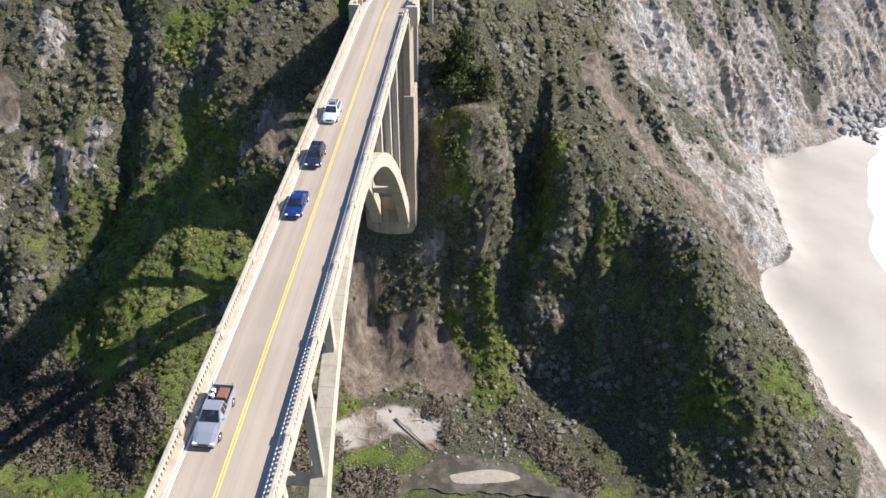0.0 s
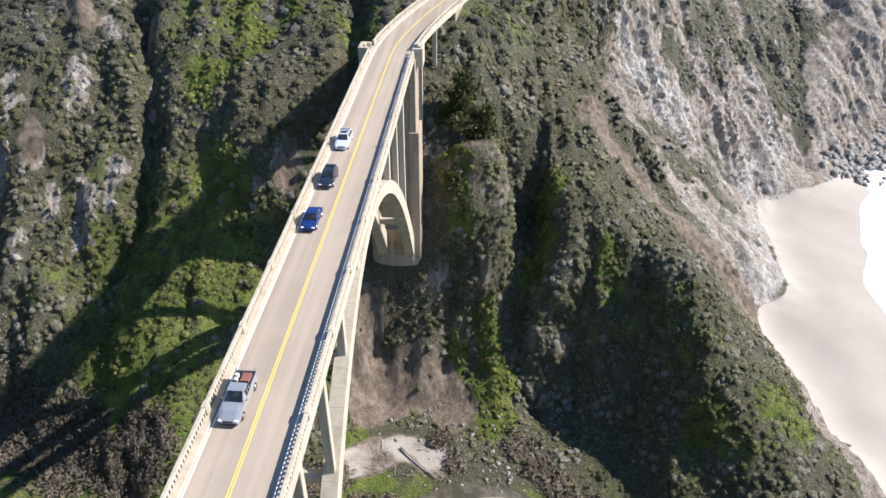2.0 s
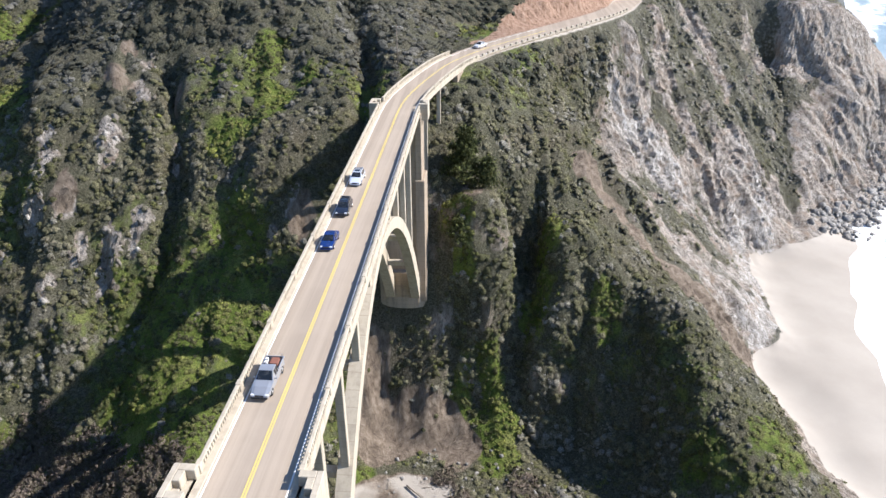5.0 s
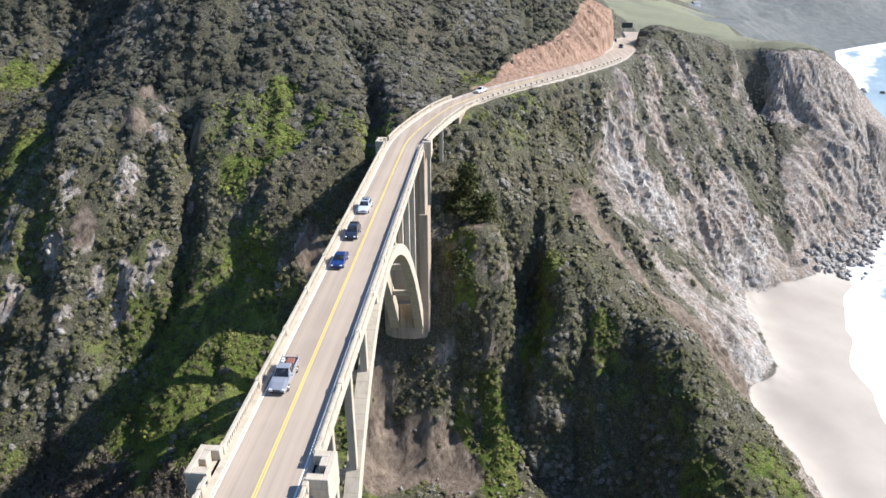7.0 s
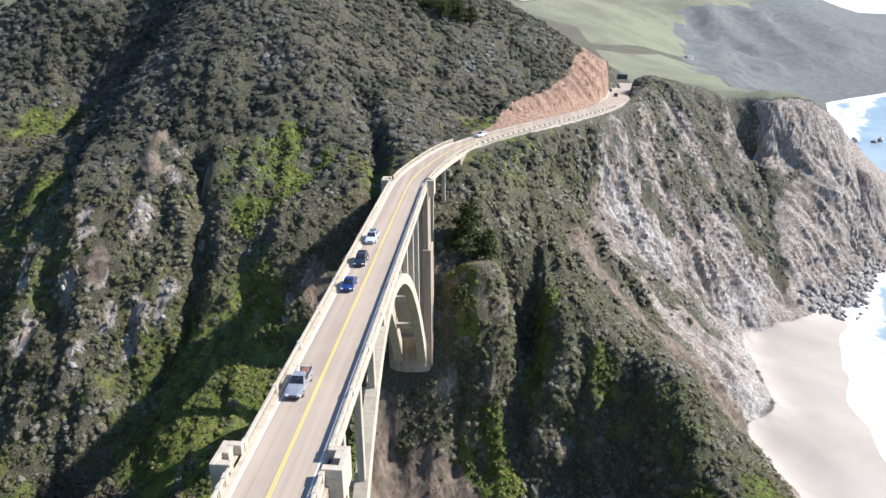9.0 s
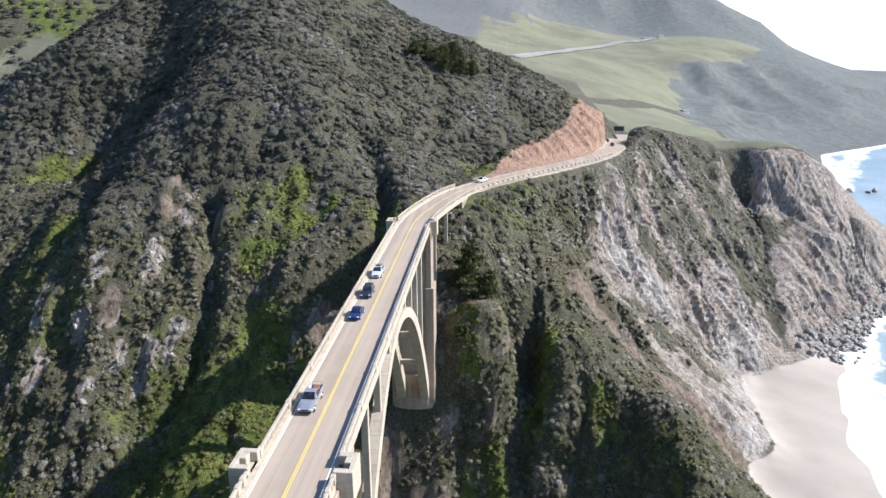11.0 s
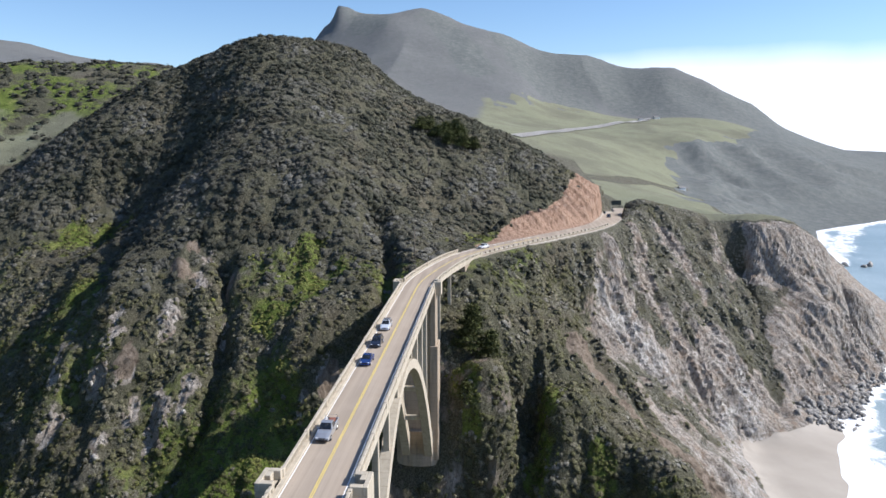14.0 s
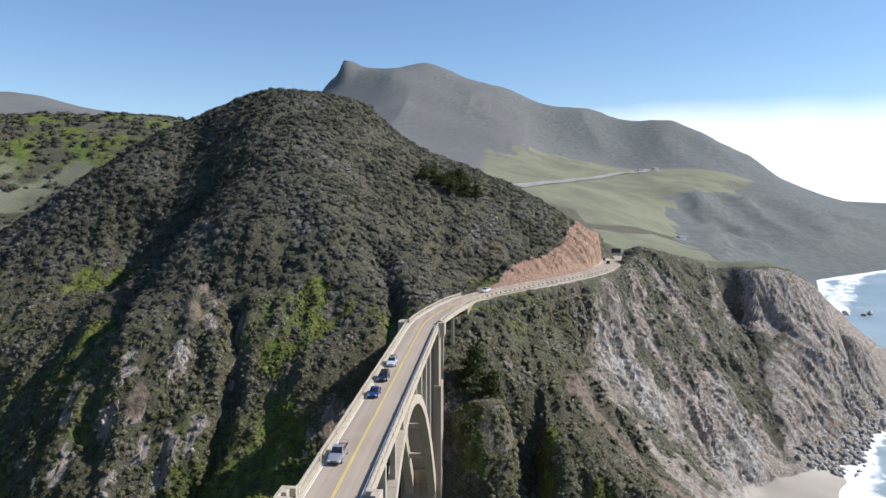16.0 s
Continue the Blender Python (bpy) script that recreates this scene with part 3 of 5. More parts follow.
    for px, py, half in OUTCROPS:
        crop_out = np.maximum(crop_out, 1 - step(0.35, 1.1, np.hypot((X - px) / (0.75 * half), (Y - py) / (1.3 * half)) + 1.1 * speck + 0.9 * fbm(X / 2.6, Y / 2.6, Z / 3.5, 2)))
    rock = np.maximum(rock, 0.95 * crop_out)
    rock = np.maximum(rock, 0.8 * step(170, 185, X) * step(228, 240, Y) * step(64, 58, Z) * step(360, 320, Y)) + 0.10 * west
    rock = np.maximum(rock, 0.9 * step(9, 4, Z) * step(84, 95, X) * step(0.25, 0.5, slope))
    green = 0.31 + 0.62 * patch + 0.25 * step(-20, -45, X) * step(70, 40, Y) + 0.15 * step(45, 15, np.abs(X)) * step(60, 30, Y) - 0.35 * step(78, 92, Z) - 0.3 * west + 0.55 * step(-200, -240, X) * step(150, 200, Y)
    for px, py, half in GREEN_PATCHES:
        green = np.maximum(green, 0.70 * (1 - step(0.3, 1.4, np.hypot(X - px, Y - py) / half + 0.9 * speck + 0.7 * patch)))
    d_slide, _ = line_distance(X, Y, [(46, 84, 0), (53, 82, 0), (64, 79.5, 0), (74, 75, 0), (84, 68, 0), (91, 64, 0)])
    soil = np.maximum((1 - step(5.5, 9.5, d_slide + 3.5 * speck)) * (0.95 + 0.5 * speck), bank_face)
    red = step(90, 100, Y) * step(20, 12, d_axis - 8) * (X < road_side)
    for px, py, half in BROWN_PATCHES:
        soil = np.maximum(soil, 0.8 * (1 - step(0.4, 1.2, np.hypot((X - px) / half, (Y - py) / half) + 0.8 * speck)))
    d_bank, _ = line_distance(X, Y, [(-9, 40, 0), (-8, 31, 0), (1, 35, 0), (8, 36, 0), (13, 32, 0)])
    soil = np.maximum(soil, (1 - step(4, 7, d_bank + 2 * speck)) * 0.9)
    d_bench, _ = line_distance(X, Y, [(-9, 15.5, 0), (-4, 18.5, 0), (2, 22, 0), (10, 19, 0)])
    bench = (1 - step(2.5, 5.5, d_bench + 2.5 * speck))
    soil = np.maximum(soil, bench * 0.9)
    sand = step(3.2, 2.2, Z) * step(84, 90, X) * (slope < 0.45) * step(300, 260, Y)
    sand = np.maximum(sand, bench * (0.60 + 0.5 * speck))
    sand = np.maximum(sand, (1 - step(4.6, 5.6, d_road)) * step(84, 90, Y) * 0.7)
    meadow = step(236, 246, Y) * step(95, 110, X) * step(0.62, 0.35, slope) * step(30, 45, Z - 22 * step(330, 270, Y)) * step(1150, 900, Y)
    meadow = np.maximum(meadow, step(-215, -250, X) * step(180, 230, Y) * (0.6 + 0.9 * patch) * step(170, 110, Z))
    meadow = np.maximum(meadow, step(-100, 60, X) * step(600, 800, Y) * step(1450, 1330, Y) * step(60, 75, Z) * step(205, 165, Z + 60 * patch) * step(0.6, 0.35, slope))
    rock = rock * (1 - np.clip(meadow * 1.5, 0, 1) * step(40, 62, Z)) * step(700, 500, Y)
    # where the haze-tinted far colour goes: by distance, and on the far bluffs
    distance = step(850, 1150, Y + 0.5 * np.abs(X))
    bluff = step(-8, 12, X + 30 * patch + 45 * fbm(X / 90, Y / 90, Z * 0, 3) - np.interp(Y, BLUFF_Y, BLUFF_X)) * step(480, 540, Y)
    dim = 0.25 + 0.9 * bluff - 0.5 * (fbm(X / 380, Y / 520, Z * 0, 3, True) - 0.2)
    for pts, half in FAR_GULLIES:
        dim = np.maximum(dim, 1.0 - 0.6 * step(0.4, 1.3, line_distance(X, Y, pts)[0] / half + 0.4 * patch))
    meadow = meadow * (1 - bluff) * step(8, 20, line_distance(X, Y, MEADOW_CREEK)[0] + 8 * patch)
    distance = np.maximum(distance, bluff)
    ny, nx = X.shape
    idx = np.arange(ny * nx).reshape(ny, nx)
    quads = np.stack([idx[:-1, :-1], idx[:-1, 1:], idx[1:, 1:], idx[1:, :-1]], -1).reshape(-1, 4)
    me = bpy.data.meshes.new("ground")
    me.vertices.add(ny * nx)
    me.vertices.foreach_set("co", P.reshape(-1))
    me.loops.add(quads.size)
    me.loops.foreach_set("vertex_index", quads.reshape(-1))
    me.polygons.add(len(quads))
    me.polygons.foreach_set("loop_start", np.arange(0, quads.size, 4))
    me.polygons.foreach_set("loop_total", np.full(len(quads), 4))
    me.update(calc_edges=True)
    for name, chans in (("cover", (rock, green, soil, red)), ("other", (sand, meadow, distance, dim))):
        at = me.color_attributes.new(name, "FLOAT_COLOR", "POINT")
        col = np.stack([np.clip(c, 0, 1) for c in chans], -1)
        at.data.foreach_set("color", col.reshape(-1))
    pale = np.full(X.shape, -1.0)
    for pts, half in (CLIFF_ROCK[0], CLIFF_ROCK[3], CLIFF_ROCK[8]):
        pale = np.maximum(pale, 1.2 - (line_distance(X, Y, pts)[0] + 4 * vein) / half)
    # pale rock faces and outcrops; the last west term lightens the cliff for haze
    pale = 0.8 * np.clip(pale, 0, 1) + 0.45 * west * (level2 - 0.3) + 0.5 * np.maximum(crop_out, step(0.1, 0.4, blot) * step(-20, -60, X)) + 0.2 * west
    me.attributes.new("pale", "FLOAT", "POINT").data.foreach_set("value", np.clip(pale, 0, 1).reshape(-1))
    me.materials.append(M_GROUND)
    soft = ~((rock > 0.45) & (steep > 0.4)) | (Y > 330)
    me.polygons.foreach_set("use_smooth", soft[:-1, :-1].reshape(-1))
    tagged(new("ground", me), "steep coastal canyon of scrub, rock, soil and sandy beach", "ground", kind="structure")
    return P, nrm, slope, rock, green, soil, sand, meadow, d_road


def ground_z(x, y):
    """Height of the built ground sheet near a place."""
    j, i = int(np.clip(np.searchsorted(GX, x), 1, len(GX) - 1)), int(np.clip(np.searchsorted(GY, y), 1, len(GY) - 1))
    u, v = (x - GX[j - 1]) / (GX[j] - GX[j - 1]), (y - GY[i - 1]) / (GY[i] - GY[i - 1])
    z = GROUND_P[i - 1:i + 1, j - 1:j + 1, 2]
    return float((z[0, 0] * (1 - u) + z[0, 1] * u) * (1 - v) + (z[1, 0] * (1 - u) + z[1, 1] * u) * v)


GROUND_P, G_NORMAL, G_SLOPE, G_ROCK, G_GREEN, G_SOIL, G_SAND, G_MEADOW, G_ROAD = build_ground()


def build_sea():
    xs, ys = spaced(100, 120, 420, 4200, 4.0, 1.1), spaced(-900, -40, 900, 4800, 6.0, 1.1)
    X, Y = np.meshgrid(xs, ys)
    depth = -land(X, Y)
    foam = step(3.0, 0.0, depth) * 0.75 + 0.34 * step(12, 3, depth)
    roll = np.sin((X - 0.55 * Y + 14 * fbm(X / 60, Y / 60, X * 0, 2)) / 17.0)
    foam = foam + 0.36 * step(0.4, 0.9, roll) * step(18, 5, depth)
    foam = np.clip(foam, 0, 1)
    Z = 0.12 + 0.35 * roll * step(0.5, 4, depth) + 0.25 * fbm(X / 14, Y / 14, X * 0, 3)
    ny, nx = X.shape
    idx = np.arange(ny * nx).reshape(ny, nx)
    quads = np.stack([idx[:-1, :-1], idx[:-1, 1:], idx[1:, 1:], idx[1:, :-1]], -1).reshape(-1, 4)
    me = mesh_from("sea", np.stack([X, Y, Z], -1).reshape(-1, 3), quads.tolist(), M_SEA, True)
    at = me.attributes.new("foam", "FLOAT", "POINT")
    at.data.foreach_set("value", foam.reshape(-1))
    tagged(new("sea", me), "blue-green ocean with white surf along the beach", "water", kind="structure")


build_sea()


# ---- the road ----
def along(pts, gap):
    """Points every gap metres along a smooth line, with the unit direction there."""
    p = np.array(pts, float)
    t = np.r_[0, np.cumsum(np.hypot(*np.diff(p[:, :2], axis=0).T))]
    s = np.arange(0, t[-1], 1.0)
    q = np.stack([np.interp(s, t, p[:, k]) for k in range(3)], -1)
    for _ in range(40):
        q[1:-1] = 0.25 * q[:-2] + 0.5 * q[1:-1] + 0.25 * q[2:]
    t = np.r_[0, np.cumsum(np.hypot(*np.diff(q[:, :2], axis=0).T))]
    s = np.arange(0, t[-1], gap)
    q = np.stack([np.interp(s, t, q[:, k]) for k in range(3)], -1)
    d = np.gradient(q, axis=0)
    d[:, 2] = 0
    d /= np.linalg.norm(d, axis=1)[:, None]
    return q, d


AXIS, AXIS_D = along(ROAD_LINE, 1.0)
AXIS_N = np.stack([AXIS_D[:, 1], -AXIS_D[:, 0], 0 * AXIS_D[:, 0]], -1)
BRIDGE_FROM, BRIDGE_TO = -100.0, 92.0
ON_BRIDGE = [k for k in range(len(AXIS)) if BRIDGE_FROM <= AXIS[k, 1] <= BRIDGE_TO]


def ribbon(ks, off_a, off_b, z_a, z_b=None):
    """A strip along the road between two offsets from its axis."""
    bm = bmesh.new()
    z_b = z_a if z_b is None else z_b
    rows = []
    for k in ks:
        a, b = AXIS[k] + AXIS_N[k] * off_a, AXIS[k] + AXIS_N[k] * off_b
        rows.append((bm.verts.new((a[0], a[1], a[2] + z_a)), bm.verts.new((b[0], b[1], b[2] + z_b))))
    for (a, b), (c, d) in zip(rows, rows[1:]):
        bm.faces.new((a, b, d, c))
    return bm


def beam(ks, profile):
    """A solid bar along the road with the given profile of (offset, height) points."""
    return sweep([[(AXIS[k] + AXIS_N[k] * o + Vector((0, 0, h)))[:] for o, h in profile] for k in ks])


def rect(o0, o1, h0, h1):
    return [(o0, h0), (o1, h0), (o1, h1), (o0, h1)]


ALL_K = list(range(len(AXIS)))
LAND_K = [k for k in ALL_K if AXIS[k, 1] > BRIDGE_TO - 1.5]
HOME_K = [k for k in ALL_K if AXIS[k, 1] < BRIDGE_FROM + 1.5]
for ks in (LAND_K, HOME_K):
    ob = part("road", beam(ks, rect(-4.4, 4.4, -0.5, 0.0)), M_ROAD, None)
    tagged(ob, "two-lane asphalt coast highway cut into the hillside", "road", kind="structure")
for name, off, w, mat, label in (("yellow_line", -0.11, 0.075, M_YELLOW, "double yellow centre line"), ("yellow_line", 0.11, 0.075, M_YELLOW, "double yellow centre line"),
                                 ("edge_line", -3.36, 0.075, M_WHITE, "white edge line"), ("edge_line", 3.36, 0.075, M_WHITE, "white edge line")):
    ob = part(name, ribbon([k for k in ALL_K if AXIS[k, 1] < 128], off - w, off + w, 0.012), mat, None)
    tagged(ob, label + " painted on the road", "road marking", kind="structure")

# ---- the arch bridge ----
bridge = thing("arch_bridge", "pale concrete open-spandrel arch bridge over a deep canyon", "bridge")
MID, HALF = -3.0, 49.0


def bx(y):
    """Offset of the straight span's axis."""
    return -0.3 - 0.0139 * y


RIB_X = 2.9
BK = ON_BRIDGE
deck = part("deck", beam(BK, [(-4.12, -0.45), (4.12, -0.45), (4.12, 0.0), (-4.12, 0.0)]), M_ROAD, bridge, "worn tan roadway deck")
for s in (-1, 1):
    prof = [(s * 3.52, 0.002), (s * 4.12, 0.002), (s * 4.12, 0.16), (s * 3.60, 0.16), (s * 3.52, 0.10)]
    part("kerb", beam(BK, prof), M_CONCRETE, bridge, "raised concrete kerb walk")
    part("fascia", beam(BK, rect(s * 4.125, s * 4.42, -1.05, 0.22)), M_CONCRETE, bridge)
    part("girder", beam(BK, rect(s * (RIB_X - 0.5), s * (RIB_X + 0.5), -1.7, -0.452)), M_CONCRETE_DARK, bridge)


BAYS = [(-56.0, -52.4), (47.4, 51.0)]


def rail_parts(s, y_from, y_to):
    """A stretch of concrete balustrade: base, cap rail, pilasters and balusters."""
    ks = [k for k in BK if y_from <= AXIS[k, 1] <= y_to]
    rail = part("railing", beam(ks, rect(s * 4.10, s * 4.38, 0.222, 0.28)), M_CONCRETE, bridge, "pale concrete balustrade")
    part("cap_rail", beam(ks, [(s * 4.08, 0.90), (s * 4.38, 0.90), (s * 4.42, 0.95), (s * 4.42, 1.06), (s * 4.36, 1.09), (s * 4.10, 1.09), (s * 4.04, 1.06), (s * 4.04, 0.95)]), M_CONCRETE, rail)
    rest_v, rest_f = [], []
    q, d = along([tuple(AXIS[k] + AXIS_N[k] * s * 4.23) for k in ks], 0.46)
    for i in range(len(q)):
        turn = Matrix.Translation(q[i]) @ Matrix.Rotation(math.atan2(-d[i][0], d[i][1]), 4, "Z")
        if i % 22 == 0 or i == len(q) - 1:
            ob = new("pilaster", PILASTER)
        elif -49 < q[i][1] < 17:
            ob = new("baluster", BALUSTER)
        else:
            n = len(rest_v)
            rest_v += [tuple(turn @ v.co) for v in BALUSTER.vertices]
            rest_f += [[n + v for v in f.vertices] for f in BALUSTER.polygons]
            continue
        ob.parent, ob.matrix_local = rail, turn
    if rest_v:
        far = part("balustrade", mesh_from("balustrade", rest_v, rest_f, M_CONCRETE), None, rail)
        far["kind"] = "stuff"


def shared(name, bm, material):
    me = bpy.data.meshes.new(name)
    bm.to_mesh(me)
    bm.free()
    me.materials.append(material)
    return me


PILASTER = shared("pilaster", boxed((-0.24, -0.40, 0.222), (0.24, 0.40, 1.16), 0.04), M_CONCRETE)
BALUSTER = shared("baluster", boxed((-0.09, -0.12, 0.27), (0.09, 0.12, 0.91)), M_CONCRETE)
for s in (-1, 1):
    for y_from, y_to in ((BRIDGE_FROM, BAYS[0][0]), (BAYS[0][1], BAYS[1][0]), (BAYS[1][1], BRIDGE_TO)):
        rail_parts(s, y_from, y_to)


def arch_z(y):
    return 76.2 - 38.2 * ((y - MID) / HALF) ** 2


def arch_rib(s):
    rings = []
    for k in range(61):
        y = MID - HALF + 2 * HALF * k / 60
        u = abs(y - MID) / HALF
        slope = -2 * 38.2 * (y - MID) / HALF**2
        nrm = Vector((0, -slope, 1)).normalized()
        th, w = 0.85 + 0.75 * u**1.5, 0.75 + 0.25 * u
        c = Vector((bx(y) + s * RIB_X, y, arch_z(y)))
        rings.append([(c + Vector((a * w, 0, 0)) + nrm * (b * th))[:] for a, b in ((-1, -1), (1, -1), (1, 1), (-1, 1))])
    part("arch_rib", sweep(rings), M_CONCRETE, bridge, "tall curved concrete arch rib")


arch_rib(-1)
arch_rib(1)
for off in (-40, -30, -20, -10, 10, 20, 30, 40):
    y, z0 = MID + off, arch_z(MID + off)
    for s in (-1, 1):
        x = bx(y) + s * RIB_X
        part("spandrel_column", boxed((x - 0.48, y - 0.42, z0 + 0.5), (x + 0.48, y + 0.42, ROAD_Z - 1.65), 0.07), M_CONCRETE, bridge)
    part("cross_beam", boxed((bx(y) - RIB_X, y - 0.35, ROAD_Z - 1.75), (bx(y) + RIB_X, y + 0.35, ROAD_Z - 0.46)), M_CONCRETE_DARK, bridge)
    part("strut", boxed((bx(y) - RIB_X, y - 0.55, z0 - 0.5), (bx(y) + RIB_X, y + 0.55, z0 + 0.5), 0.05), M_CONCRETE, bridge)


def tower(y0, y1, foot):
    """One of the two great piers: a stepped hollow shaft with side buttresses."""
    o = bx((y0 + y1) / 2)
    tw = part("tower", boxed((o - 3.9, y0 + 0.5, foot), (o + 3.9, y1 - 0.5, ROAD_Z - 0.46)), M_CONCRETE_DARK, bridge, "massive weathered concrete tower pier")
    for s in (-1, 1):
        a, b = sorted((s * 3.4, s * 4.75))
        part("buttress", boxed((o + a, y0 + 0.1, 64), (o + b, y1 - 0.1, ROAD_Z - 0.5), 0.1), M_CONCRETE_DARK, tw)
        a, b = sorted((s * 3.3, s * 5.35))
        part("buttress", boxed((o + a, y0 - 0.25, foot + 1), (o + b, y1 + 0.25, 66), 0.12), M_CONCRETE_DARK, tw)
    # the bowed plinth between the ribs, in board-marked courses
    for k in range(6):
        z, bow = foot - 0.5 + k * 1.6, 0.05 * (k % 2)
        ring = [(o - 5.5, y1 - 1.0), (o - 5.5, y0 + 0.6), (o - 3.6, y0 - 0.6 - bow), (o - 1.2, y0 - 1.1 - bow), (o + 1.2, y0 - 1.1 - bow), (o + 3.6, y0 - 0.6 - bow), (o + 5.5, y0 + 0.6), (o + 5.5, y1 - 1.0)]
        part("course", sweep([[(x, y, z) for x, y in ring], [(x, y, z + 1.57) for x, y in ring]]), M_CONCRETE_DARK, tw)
    return tw


tower(46.0, 52.0, 34.5)
tower(-58.0, -52.0, 22.0)


def refuge(s, y0, y1, name="lookout_bay"):
    """A railed refuge bay that juts out over a tower."""
    c = bx((y0 + y1) / 2)

    def slab(a, b, ya, yb, za, zb, bevel=0.05):
        lo, hi = sorted((c + s * a, c + s * b))
        return boxed((lo, ya, ROAD_Z + za), (hi, yb, ROAD_Z + zb), bevel)

    bay = part(name, slab(4.13, 6.1, y0, y1, -2.2, 0.22), M_CONCRETE, bridge, "projecting concrete lookout bay with parapet")
    part("parapet", slab(5.55, 6.1, y0, y1, 0.22, 1.3), M_CONCRETE, bay)
    part("parapet", slab(4.13, 5.55, y0, y0 + 0.75, 0.22, 1.3), M_CONCRETE, bay)
    part("parapet", slab(4.13, 5.55, y1 - 0.75, y1, 0.22, 1.3), M_CONCRETE, bay)
    part("parapet_step", slab(4.9, 5.55, y1 - 1.9, y1 - 0.75, 0.22, 1.3), M_CONCRETE, bay)
    part("bench", slab(4.9, 5.55, y0 + 0.75, y0 + 1.5, 0.22, 0.7, 0.03), M_CONCRETE, bay)


for s in (-1, 1):
    for y0, y1 in BAYS:
        refuge(s, y0, y1)

# the bents that carry the approach spans
BENTS = [60.0, 70.0, 80.0, -68.0, -78.0, -88.0]
for yb in BENTS:
    k = min(BK, key=lambda i: abs(AXIS[i, 1] - yb))
    for s in (-1, 1):
        p = AXIS[k] + AXIS_N[k] * s * RIB_X
        z0 = float(land(p[0], p[1])) - 3
        part("bent_column", boxed((p[0] - 0.5, p[1] - 0.45, z0), (p[0] + 0.5, p[1] + 0.45, p[2] - 1.6), 0.06), M_CONCRETE, bridge)
    a, b = AXIS[k] - AXIS_N[k] * RIB_X, AXIS[k] + AXIS_N[k] * RIB_X
    part("cross_beam", sweep([[(p[0], p[1] + o, p[2] + h) for o, h in ((-0.35, -1.7), (0.35, -1.7), (0.35, -0.46), (-0.35, -0.46))] for p in (a, b)]), M_CONCRETE_DARK, bridge)


# ---- cars ----
def glossy(name, colour, rough=0.25, metal=0.3):
    m = Nodes(name)
    dust = m.noise(1.5, 5, 0.7)
    m.bsdf.inputs["Coat Weight"].default_value = 0.6
    return m.done(m.mix(m.ramp(dust, [(0.5, 0.0), (0.8, 0.2)]), colour, (0.3, 0.28, 0.25)), rough, 0.5, metal)


M_GLASS = glossy("car_glass", (0.012, 0.015, 0.018), 0.06, 0.0)
M_TYRE = plain("tyre_rubber", (0.02, 0.02, 0.02), 0.9)
M_RIM = plain("rim_alloy", (0.45, 0.45, 0.46), 0.35, 0.9)
M_LAMP = glossy("lamp_lens", (0.75, 0.77, 0.8), 0.12, 0.2)
M_TAIL = glossy("tail_lamp", (0.35, 0.02, 0.02), 0.2, 0.0)
M_TRIM = plain("black_trim", (0.025, 0.025, 0.028), 0.6)
M_RUST = plain("rusty_crate", (0.22, 0.09, 0.06), 0.8)


def hull(stations):
    """A car body through stations of (y, half width, sill, belt, crown)."""
    rings = []
    for y, w, z0, z1, z2 in stations:
        rings.append([(-w * 0.9, y, z0), (w * 0.9, y, z0), (w, y, z0 + 0.18), (w, y, (z0 + z1) / 2), (w * 0.965, y, z1), (w * 0.6, y, z2), (-w * 0.6, y, z2), (-w * 0.965, y, z1), (-w, y, (z0 + z1) / 2), (-w, y, z0 + 0.18)])
    return sweep(rings)


def quad_slab(p, thick=0.02):
    """A thin pane through four corners."""
    a, b, c, d = (Vector(v) for v in p)
    n = (b - a).cross(d - a).normalized() * thick
    bm = sweep([[a[:], b[:], c[:], d[:]], [(a + n)[:], (b + n)[:], (c + n)[:], (d + n)[:]]])
    return bm


def wheel(parent, x, y, r=0.34):
    tyre = bmesh.new()
    s = 1 if x > 0 else -1
    bmesh.ops.create_cone(tyre, cap_ends=True, segments=20, radius1=r, radius2=r, depth=0.22, matrix=pose(x, y, r, 0, 90, 0))
    w = part("wheel", tyre, M_TYRE, parent, smooth=False)
    rim = bmesh.new()
    bmesh.ops.create_cone(rim, cap_ends=True, segments=16, radius1=r * 0.62, radius2=r * 0.5, depth=0.05, matrix=pose(x + s * 0.12, y, r, 0, 90 * s, 0))
    part("rim", rim, M_RIM, w, "alloy rim")


